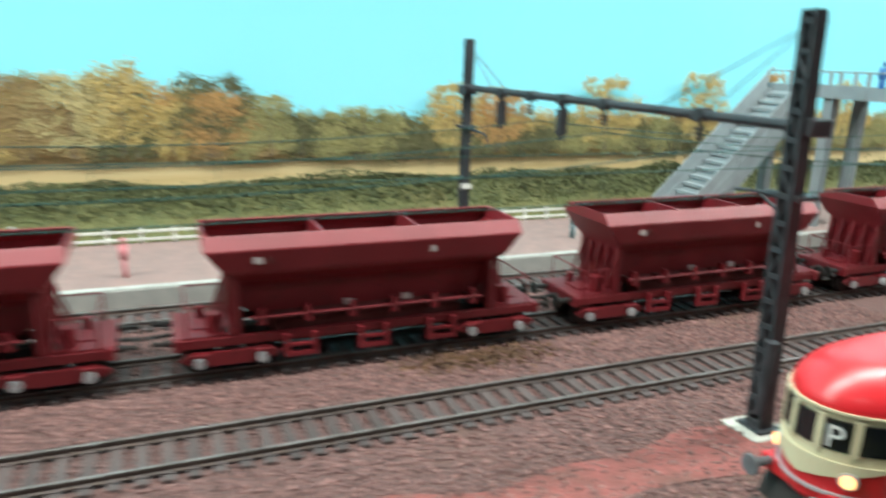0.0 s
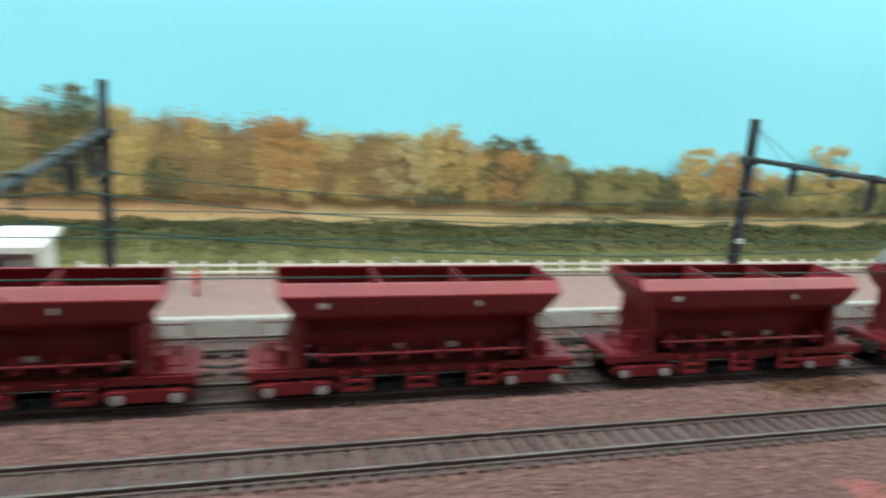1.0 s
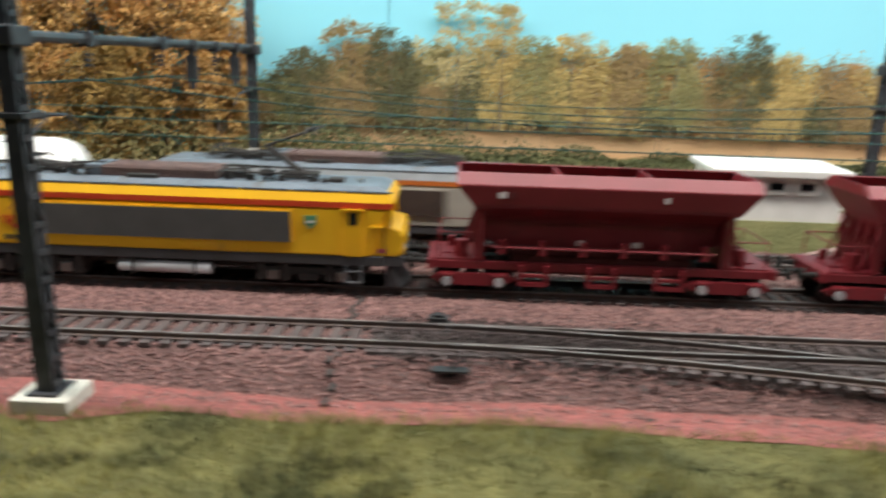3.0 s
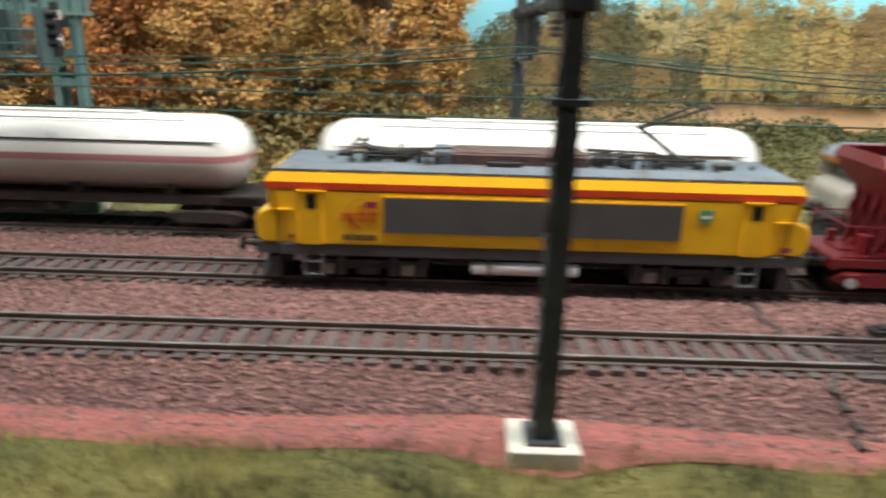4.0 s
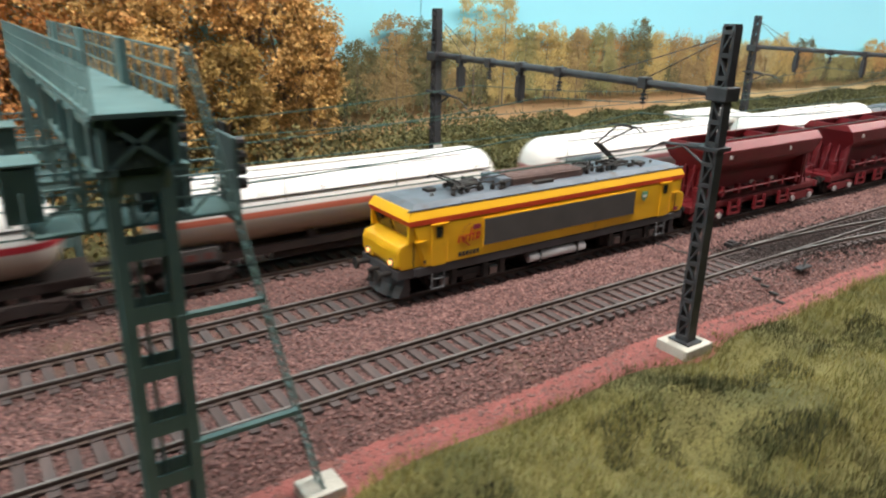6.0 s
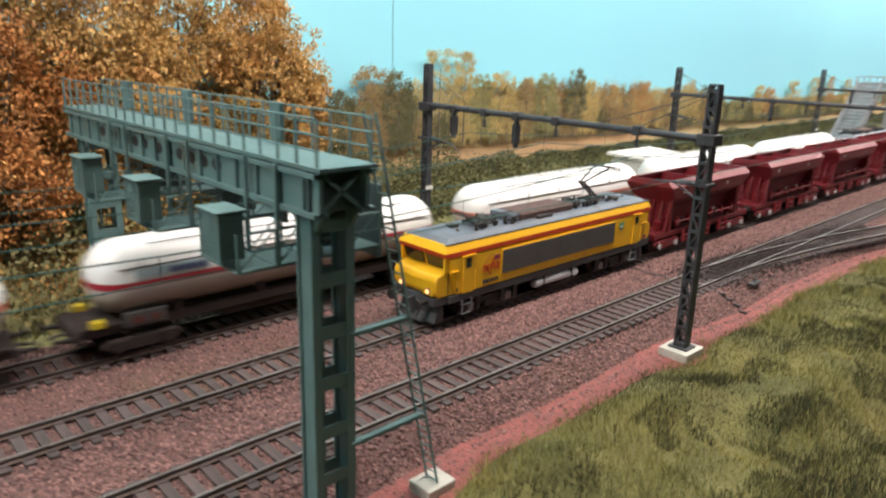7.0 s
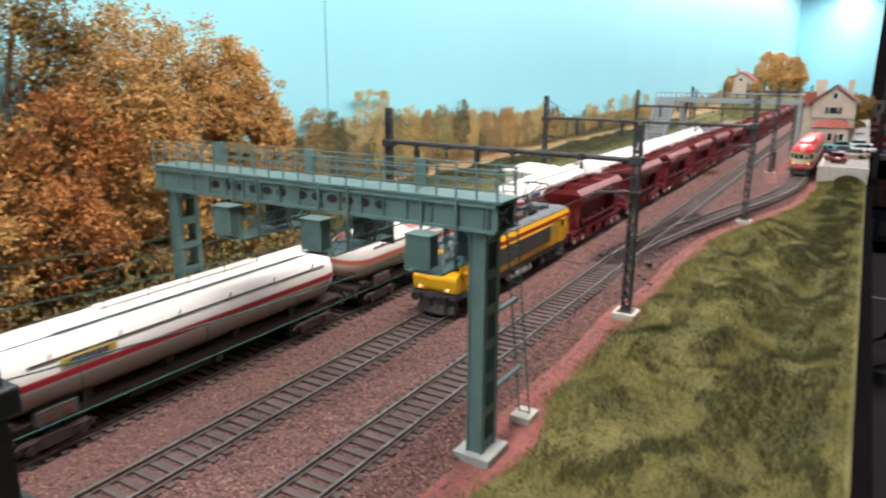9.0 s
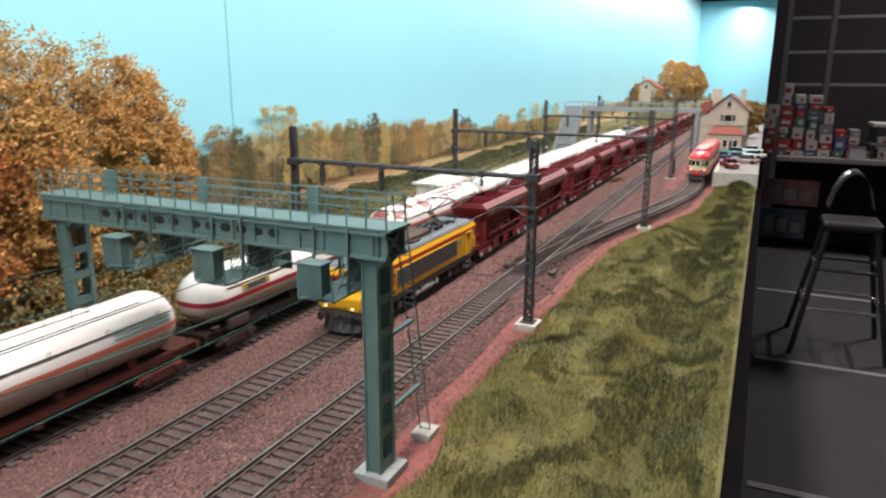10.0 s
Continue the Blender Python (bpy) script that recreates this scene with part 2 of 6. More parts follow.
# ---- tracks ----
def rail(path, name, parent):
    """A rail along a path of (x, y): foot, web and head, with a bright worn head."""
    for nm, outline, material in (("rail", ((-1.1, -2.4), (1.1, -2.4), (1.1, -2.0), (0.35, -1.7), (0.35, -0.6), (-0.35, -0.6), (-0.35, -1.7), (-1.1, -2.0)), RAIL_SIDE), ("rail_head", ((-0.5, -0.62), (0.5, -0.62), (0.5, -0.08), (0.36, 0.0), (-0.36, 0.0), (-0.5, -0.08)), RAIL_TOP)):
        rings = []
        for i, (x, y) in enumerate(path):
            x2, y2 = path[min(i + 1, len(path) - 1)]
            x1, y1 = path[max(i - 1, 0)]
            d = math.hypot(x2 - x1, y2 - y1)
            nx, ny = -(y2 - y1) / d, (x2 - x1) / d
            rings.append([(x + nx * u, y + ny * u, v) for u, v in outline])
        part(nm, loft(bmesh.new(), rings), material, parent)


def offset(path, d):
    out = []
    for i, (x, y) in enumerate(path):
        x2, y2 = path[min(i + 1, len(path) - 1)]
        x1, y1 = path[max(i - 1, 0)]
        n = math.hypot(x2 - x1, y2 - y1)
        out.append((x - (y2 - y1) / n * d, y + (x2 - x1) / n * d))
    return out


SLEEPER_MESH = {}


def sleeper_bm(w):
    b = one_box(-1.65, 1.65, -w / 2, w / 2, -3.6, -2.1)
    for s in (-8.7, 8.7):
        box(b, -1.1, 1.1, s - 2.0, s + 2.0, -2.1, -1.75)
    return b


def track(name, path, label, pitch=6.8, single=None, half=15):
    t = thing(name, label, "track", kind="structure")
    for s in (-8.7, 8.7):
        rail(offset(path, s), "rail", t)
    far, walked, n = bmesh.new(), 0.0, 0
    for (xa, ya), (xb, yb) in zip(path, path[1:]):
        d = math.hypot(xb - xa, yb - ya)
        while walked < d:
            u = walked / d
            x, y, a = xa + (xb - xa) * u, ya + (yb - ya) * u, math.atan2(yb - ya, xb - xa)
            a += random.uniform(-0.02, 0.02)
            if single and single[0] < x < single[1]:
                if "m" not in SLEEPER_MESH:
                    o = part("sleeper", sleeper_bm(27), SLEEPER, t)
                    SLEEPER_MESH["m"] = o.data
                else:
                    o = new("sleeper", SLEEPER_MESH["m"])
                    o.parent = t
                o.matrix_basis = pose(x / 1000, y / 1000, 0, 0, 0, math.degrees(a))
            else:
                s = sleeper_bm(27)
                s.transform(Matrix.Translation((x, y, 0)) @ Matrix.Rotation(a, 4, "Z"))
                me = bpy.data.meshes.new("tmp")
                s.to_mesh(me)
                s.free()
                far.from_mesh(me)
                bpy.data.meshes.remove(me)
            walked += pitch
        walked -= d
    ob = part("sleepers", far, SLEEPERS_FAR, t)
    tagged(ob, kind="stuff")
    return t


def straight(y):
    return [(X0 + (X1 - X0) * i / 8, y) for i in range(9)]


track("track_rear", straight(TANK_Y), "railway track with dark sleepers and rusty rails")
track("track_middle", straight(LOCO_Y), "railway track with dark sleepers under the hopper train")
track("track_front", straight(NEAR_Y), "railway track with dark sleepers on reddish ballast", single=(-1130, 250))
branch = [(-470 + 14 * i, branch_y(-470 + 14 * i)) for i in range(41)] + [(400, NEAR_Y - 85), (900, NEAR_Y - 85)]
track("track_siding", branch, "curved siding track leaving the front track")


# ---- overhead line portals ----
def lattice_mast(parent, x, y, z0, z1, w, d, lean=0):
    """A tapering mast of two channels joined by batten plates."""
    m = bmesh.new()
    for s in (-1, 1):
        loft(m, [[(x + (lean if z == z1 else 0) + c * k, y + s * d / 2 * k + a, z) for c, a in ((-w / 2, -0.6), (w / 2, -0.6), (w / 2, 0.6), (-w / 2, 0.6))] for z, k in ((z0, 1.0), (z1, 0.82))])
    part("mast", m, DARK_STEEL, parent)
    n = int((z1 - z0) / 8)
    foot_x, top_x = x, x + lean
    for i in range(n + 1):
        z = z0 + 2 + (z1 - z0 - 4) * i / n
        x = foot_x + lean * (z - z0) / (z1 - z0)
        k = 1 - 0.18 * (z - z0) / (z1 - z0)
        for s in (-1, 1):
            part("batten", one_box(x + s * w / 2 * k - 0.35, x + s * w / 2 * k + 0.35, y - d / 2 * k, y + d / 2 * k, z - 0.8, z + 0.8), DARK_STEEL, parent)
            if i < n:
                e = 1 if (i % 2) else -1
                part("lacing", bar(bmesh.new(), (x + s * w / 2 * k, y - e * d / 2 * k, z), (x + s * w / 2 * k, y + e * d / 2 * k, z + (z1 - z0 - 4) / n), 0.9, 0.7), DARK_STEEL, parent)
    part("cap", one_box(top_x - w * 0.42, top_x + w * 0.42, y - d * 0.46, y + d * 0.46, z1, z1 + 0.8), DARK_STEEL, parent)


def portal(x, near_y=149, far_y=350, dx=0, foot=-9, top=119, lean=0):
    """Two masts, a tube between them, stays, droppers and side arms."""
    p = thing("catenary_portal", "dark steel catenary portal on a pale concrete foot", "catenary mast", x, 0, 0, group="catenary portals over the tracks")
    part("foot", one_box(-8.5, 8.5, near_y - 7.5, near_y + 7.5, foot - 8, foot + 1.5, 0.4), CONCRETE, p, "pale concrete foot")
    part("foot_plate", one_box(-4.5, 4.5, near_y - 5, near_y + 5, foot + 1.5, foot + 2.3), DARK_STEEL, p)
    part("foot", one_box(dx - 7, dx + 7, far_y - 7, far_y + 7, -8, 7, 0.4), CONCRETE, p, "pale concrete foot")
    lattice_mast(p, 0, near_y, foot + 2, top, 5.2, 5.0, lean)
    lattice_mast(p, dx, far_y, 2, 119, 4.8, 4.8)
    part("beam", one_rod((0, near_y - 3, 93), (dx, far_y + 2, 94), 1.7, 10), DARK_STEEL, p)
    at = lambda y: dx * (y - near_y) / (far_y - near_y)
    for y in (near_y, far_y):
        part("clamp", one_box(at(y) - 4.2, at(y) + 4.2, y - 4.4, y + 4.4, 90.4, 95.6, 0.5), DARK_STEEL, p)
        part("collar", one_box(at(y) - 4.4, at(y) + 4.4, y - 4.2, y + 4.2, 72, 73.4), DARK_STEEL, p)
    for a, c in ((near_y, near_y + 62), (near_y, near_y + 38), (far_y, far_y - 42), (far_y, far_y - 28)):
        part("stay", one_rod((at(a) + (lean if a == near_y else 0), a, top - 3 if a == near_y else 116), (at(c), c, 94.5), 0.22, 4), DARK_STEEL, p)
    for y, long in ((186, 0), (237, 0), (266, 1), (292, 0), (319, 1)):
        part("clamp", one_box(at(y) - 2.4, at(y) + 2.4, y - 2.2, y + 2.2, 91, 95.6, 0.4), DARK_STEEL, p)
        if long:
            h = one_rod((at(y), y, 92), (at(y), y, 75.5), 1.5, 8)
            box(h, at(y) - 2.2, at(y) + 2.2, y - 1.4, y + 1.4, 78, 89)
        else:
            h = one_rod((at(y), y, 92), (at(y), y, 85), 0.5, 6)
            for z in (89, 87.4, 85.8):
                rod(h, (at(y), y, z), (at(y), y, z - 0.9), 1.3, 8)
        part("insulator", h, DARK_STEEL, p)
    for y, s in ((near_y, 1), (far_y, -1)):
        x = at(y)
        a = bmesh.new()
        rod(a, (x, y, 73), (x, y + s * 24, 71), 0.6, 6)
        rod(a, (x, y, 64), (x, y + s * 15, 72), 0.5, 6)
        rod(a, (x, y + s * 24, 71), (x, y + s * 32, 66), 0.35, 5)
        part("side_arm", a, DARK_STEEL, p)
        part("insulator", one_rod((x, y + s * 4, 72.6), (x, y + s * 11, 72), 1.3, 8), DARK_STEEL, p)
    return p


PORTALS = ((-953, 149, 350, 0, 119, 0), (-565, 149, 345, 6, 116.5, 0), (-203, 127, 358, -12, 122.5, 0), (186, 145, 357, -14, 124, -5), (560, 149, 350, 0, 119, 0), (950, 149, 350, 0, 119, 0), (1350, 149, 350, 0, 119, 0))
for x, y, far, dx, top, lean in PORTALS:
    p = portal(x, y, far, dx, -4 if x == 186 else -9, top, lean)
    if x == 186:
        part("cable_box", one_rod((-4.6, 141, 5), (-4.6, 141, 29), 2.2, 12), DARK_STEEL, p, "grey cylindrical counterweight on the mast")
    if x in (186, -565):
        part("number_plate", one_box(dx - 3, dx + 3, far - 3.6, far - 3.1, 38, 41), WHITE, p, "small pale plate on the mast")

# overhead wires, sagging between the portals
wires = thing("overhead_wires", "thin green overhead contact and carrier wires", "wires", kind="structure")
ends = (X0 + 20, *(p[0] for p in PORTALS), X1 - 20)
for y in (NEAR_Y, LOCO_Y, TANK_Y):
    w = bmesh.new()
    for a, c in zip(ends, ends[1:]):
        rod(w, (a, y, 64), (c, y, 64), 0.27, 5)
        pts = [(a + (c - a) * k / 10, y, 81 - 40 * (k / 10) * (1 - k / 10)) for k in range(11)]
        for p, q in zip(pts, pts[1:]):
            rod(w, p, q, 0.27, 5)
        for k in range(1, 10):
            rod(w, (a + (c - a) * k / 10, y, 64), pts[k], 0.13, 4)
    part("wire", w, WIRE, wires)


# ---- signal gantry ----
def lettering(text, size, material, parent, m):
    """Raised letters in the built-in font, as a mesh part; size in millimetres."""
    cu = bpy.data.curves.new("lettering", "FONT")
    cu.body, cu.size, cu.extrude = text, size / 1000, 0.0001
    tmp = bpy.data.objects.new("lettering", cu)
    me = bpy.data.meshes.new_from_object(tmp)
    bpy.data.objects.remove(tmp)
    me.materials.clear()
    me.materials.append(material)
    ob = new("lettering", me)
    ob.parent = parent
    ob.matrix_basis = m
    return ob


TARGET = mat("signal_target", (0.06, 0.10, 0.10), 0.6, second=(0.045, 0.075, 0.075), scale=150)
def gantry():
    g = thing("signal_gantry", "grey-green steel signal gantry spanning three tracks", "signal gantry", -768, 0, 0)
    y0, y1, zt = 142, 339, 100
    for sx in (-7, 7):
        part("girder", one_box(sx - 0.6, sx + 0.6, y0, y1, zt - 12, zt - 1), GREEN_STEEL, g)
        for z in (zt - 12, zt - 2.2):
            part("flange", one_box(sx - 2.0, sx + 2.2, y0, y1, z - 0.6, z + 0.7), GREEN_STEEL, g)
        for k in range(17):
            y = y0 + 6 + (y1 - y0 - 12) * k / 16
            part("stiffener", one_box(sx - 1.6, sx + 1.6, y - 0.4, y + 0.4, zt - 12, zt - 1.6), GREEN_STEEL, g)
        for k in range(12):
            y = 196 + k * 8.6 + (4 if k > 5 else 0)
            h = bmesh.new()
            s = -1 if sx < 0 else 1
            prism(h, [(y + 3.0 * math.cos(2 * math.pi * i / 12), zt - 6.5 + 1.9 * math.sin(2 * math.pi * i / 12)) for i in range(12)], sx + s * 0.55, sx + s * 0.75)
            part("opening", h, BLACK, g, "dark oval opening in the girder")
    part("deck", one_box(-8.6, 8.6, y0 - 2, y1 + 2, zt - 1, zt), GREEN_STEEL, g)
    part("end_plate", one_box(-8.6, 8.6, y0 + 3, y0 + 4, zt - 12, zt - 1), TARGET, g)
    for a, c in (((-6, zt - 11.5), (6, zt - 2)), ((-6, zt - 2), (6, zt - 11.5))):
        part("end_brace", bar(bmesh.new(), (a[0], y0 + 1.5, a[1]), (c[0], y0 + 1.5, c[1]), 0.8, 1.0), GREEN_STEEL, g)
    # railing
    for sx in (-8, 8):
        for k in range(23):
            y = y0 + (y1 - y0) * k / 22
            part("railing_post", one_rod((sx, y, zt), (sx, y, zt + 11.5), 0.42, 5), GREEN_STEEL, g)
        for z in (4, 7.7, 11.5):
            part("railing_bar", one_rod((sx, y0, zt + z), (sx, y1, zt + z), 0.28, 5), GREEN_STEEL, g)
    # pillars: two flanged posts joined by plates
    for y in (151, 329):
        foot = -9 if y < 200 else 1
        part("foot", one_box(-9.5, 9.5, y - 8.5, y + 8.5, foot - 8, foot + 1.2, 0.4), CONCRETE if y > 200 else GREY_FOOT, g, "pale grey foot plate")
        for sx in (-5.4, 5.4):
            part("post", one_box(sx - 0.5, sx + 0.5, y - 3.2, y + 3.2, foot + 1, zt - 12), GREEN_STEEL, g)
            for sy in (-3.2, 3.2):
                part("flange", one_box(sx - 1.3, sx + 1.3, y + sy - 0.4, y + sy + 0.4, foot + 1, zt - 12), GREEN_STEEL, g)
        for k in range(7):
            z = foot + 4 + (zt - 20 - foot) * k / 6
            for sy in (-2.9, 2.9):
                part("batten", one_box(-4.8, 4.8, y + sy - 0.35, y + sy + 0.35, z - 1.9, z + 1.9), GREEN_STEEL, g)
        part("stay_pipe", one_rod((-1.5, y, foot + 1), (-1.5, y, zt - 12), 0.5, 6), GREEN_STEEL, g)
        for sy in (-1, 1):
            for sx in (-5.4, 5.4):
                k = prism(bmesh.new(), [(y + sy * 3, zt - 12), (y + sy * 8, zt - 12), (y + sy * 3, zt - 18)], sx - 0.5, sx + 0.5)
                part("bracket", k, GREEN_STEEL, g)
    # hanging signal heads with their service cages
    for y in (167, 220, 273):
        for sx in (-9.4, 9.4):
            for sy in (-8, 8):
                part("hanger", one_box(sx - 0.5, sx + 0.5, y + sy - 0.5, y + sy + 0.5, 72, zt - 1), GREEN_STEEL, g)
        part("signal_box", one_box(-24, -17, y - 5, y + 5, 74.5, 87, 0.5), GREEN_STEEL, g, "grey-green signal housing")
        # wire mesh of crossed bars over the two faces that show
        for k in range(9):
            u = -9 + 2.25 * k
            for e in (-1, 1):
                ya, yb = max(-4.6, u), min(4.6, u + 11.5)
                if yb > ya:
                    part("mesh_bar", bar(bmesh.new(), (-24.15, y + e * ya, 75 + (ya - u)), (-24.15, y + e * yb, 75 + (yb - u)), 0.3, 0.35), GREEN_STEEL, g)
        for yy in (-5, 5):
            part("box_edge", one_box(-24.4, -23.6, y + yy - 0.5, y + yy + 0.5, 74.2, 87.3), GREEN_STEEL, g)
        for zz in (74.2, 86.6):
            part("box_edge", one_box(-24.4, -23.6, y - 5, y + 5, zz, zz + 0.8), GREEN_STEEL, g)
        part("box_roof", one_box(-25, -16.4, y - 5.8, y + 5.8, 87, 87.7, 0.2), GREEN_STEEL, g)
        part("signal_unit", one_box(2, 14, y - 6.5, y - 1, 74, 89, 0.4), TARGET, g, "dark signal housing inside the cage")
        for zz in (77, 80.5, 84, 87.5):
            part("signal_hood", one_rod((24.5, y - 1, zz), (29, y - 1, zz), 1.5, 10), BLACK, g)
        c = bmesh.new()
        for z in (72, 77, 82):
            for sy in (-8, 8):
                rod(c, (-17, y + sy, z), (24, y + sy, z), 0.35, 5)
        for sx in (-21, -10, 1, 12, 24):
            for sy in (-8, 8):
                rod(c, (sx, y + sy, 72), (sx, y + sy, 82), 0.35, 5)
            rod(c, (sx, y - 8, 72), (sx, y + 8, 72), 0.35, 5)
            if sx < 24:
                for sy in (-8, 8):
                    rod(c, (sx, y + sy, 72), (sx + 11, y + sy, 82), 0.28, 5)
        box(c, -20, 24, y - 8, y + 8, 71.4, 72)
        part("service_cage", c, GREEN_STEEL, g)
        target = part("signal_target", one_box(24, 25.2, y - 8, y + 6, 68, 90, 0.3), TARGET, g, "dark grey-green signal target seen from behind")
        part("nameplate", one_box(25.3, 26, y + 1.5, y + 6.5, 72, 92), BLACK, g, "black plate with white letters")
        lettering("Nf", 5.2, WHITE, g, pose(0.0263, (y + 1.7) / 1000, 0.0855, 90, 0, 90))
        part("nameplate", one_box(26.05, 26.3, y + 2.2, y + 5.8, 76, 80.5), WHITE, g, "small white plate below the letters")
    for y in (185, 246, 306):
        part("equipment_cabinet", one_box(5.6, 7.2, y - 3, y + 3, zt + 1, zt + 12, 0.2), GREEN_STEEL, g, "grey-green cabinet on the gantry deck")
    # ladder
    part("ladder_foot", one_box(32, 44, 143, 153, -15, -8, 0.4), CONCRETE, g, "small pale concrete ladder foot")
    for sy in (-2.6, 2.6):
        part("ladder_side", one_rod((38, 148 + sy, -9), (12, 148 + sy, 112), 0.4, 6), GREEN_STEEL, g)
    for k in range(36):
        u = (k + 0.5) / 36
        part("rung", one_rod((38 - 26 * u, 145.4, -9 + 121 * u), (38 - 26 * u, 150.6, -9 + 121 * u), 0.25, 5), GREEN_STEEL, g)
    for z in (18, 52):
        x = 38 - 26 * (z + 9) / 121
        part("tie", one_box(5, x, 147, 149, z - 0.6, z + 0.6), GREEN_STEEL, g)
    return g


GREY_FOOT = mat("grey_foot", (0.33, 0.36, 0.35), 0.8, second=(0.27, 0.30, 0.29), scale=200)
gantry()


# ---- rolling stock ----
def gloss(m, coat=0.3, coat_rough=0.2):
    b = m.node_tree.nodes["Principled BSDF"]
    b.inputs["Coat Weight"].default_value, b.inputs["Coat Roughness"].default_value = coat, coat_rough
    return m


YELLOW = gloss(mat("yellow_paint", (0.84, 0.46, 0.012), 0.42, second=(0.78, 0.41, 0.012), scale=40, spots=(0.62, 0.33, 0.02), spot_scale=160, spot_at=0.68), 0.15)
ORANGE_RED = mat("orange_red_stripe", (0.62, 0.06, 0.015), 0.45, second=(0.55, 0.05, 0.015), scale=60)
ROOF_GREY = mat("roof_grey", (0.135, 0.165, 0.195), 0.6, second=(0.095, 0.115, 0.135), scale=60, spots=(0.10, 0.095, 0.09), spot_scale=90, spot_at=0.6)
GRILLE = mat("dark_grey_grille", (0.075, 0.072, 0.07), 0.6, second=(0.06, 0.058, 0.056), scale=80)
SKIRT = mat("skirt_grey", (0.065, 0.065, 0.07), 0.65, second=(0.045, 0.042, 0.042), scale=70)
UNDER = mat("dirty_black", (0.018, 0.016, 0.015), 0.75, second=(0.04, 0.034, 0.03), scale=150)
BOGIE_GREY = mat("bogie_grey", (0.16, 0.17, 0.18), 0.55, second=(0.11, 0.115, 0.12), scale=150)
SILVER = mat("silver_tank", (0.58, 0.59, 0.60), 0.4, 0.3, second=(0.45, 0.45, 0.46), scale=70)
LOUVRE = mat("brown_louvre", (0.10, 0.065, 0.055), 0.7, second=(0.075, 0.05, 0.045), scale=150)
SLAT = mat("pale_brown_slat", (0.22, 0.14, 0.12), 0.7, second=(0.16, 0.10, 0.09), scale=150)
GLASS_DARK = mat("dark_window", (0.012, 0.014, 0.016), 0.12)
LAMP_LIT = mat("lit_headlamp", (1.0, 0.42, 0.15), 0.3, emit=2.4)
STEEL = mat("wheel_steel", (0.30, 0.29, 0.28), 0.4, 0.7, second=(0.2, 0.19, 0.18), scale=120)
LOGO_RED = mat("logo_red", (0.60, 0.045, 0.02), 0.5)
LOGO_MAUVE = mat("logo_mauve", (0.28, 0.03, 0.06), 0.5)
SHIELD_GREEN = mat("shield_green", (0.10, 0.30, 0.16), 0.5)
BEIGE = mat("loco_beige", (0.42, 0.39, 0.33), 0.5, second=(0.36, 0.33, 0.28), scale=60)
BROWN_PANEL = mat("loco_brown", (0.06, 0.04, 0.032), 0.55)
LOCO_ORANGE = mat("loco_orange", (0.62, 0.17, 0.03), 0.5)
LOCO_GREY = mat("loco_grey", (0.27, 0.29, 0.30), 0.5)


def wheelset(parent, x, r=5.4, gauge=8.2, axle_z=None, material=None):
    z = r if axle_z is None else axle_z
    w = bmesh.new()
    rod(w, (x, -gauge, z), (x, gauge, z), 1.0, 8)
    part("axle", w, UNDER, parent)
    for s in (-1, 1):
        w = bmesh.new()
        rod(w, (x, s * gauge - 1.0, z), (x, s * gauge + 1.0, z), r, 20)
        rod(w, (x, s * (gauge - 1.2) - 0.3, z), (x, s * (gauge - 1.2) + 0.3, z), r + 0.5, 20)
        part("wheel", w, material or STEEL, parent, smooth=False)


def buffers(parent, x, s, material, y=9.6, z=12.0):
    for sy in (-1, 1):
        b = one_rod((x, sy * y, z), (x + s * 3.2, sy * y, z), 1.2, 10)
        rod(b, (x + s * 3.2, sy * y, z), (x + s * 6.0, sy * y, z), 0.8, 10)
        rod(b, (x + s * 6.0, sy * y, z), (x + s * 6.9, sy * y, z), 2.7, 14)
        part("buffer", b, material, parent)


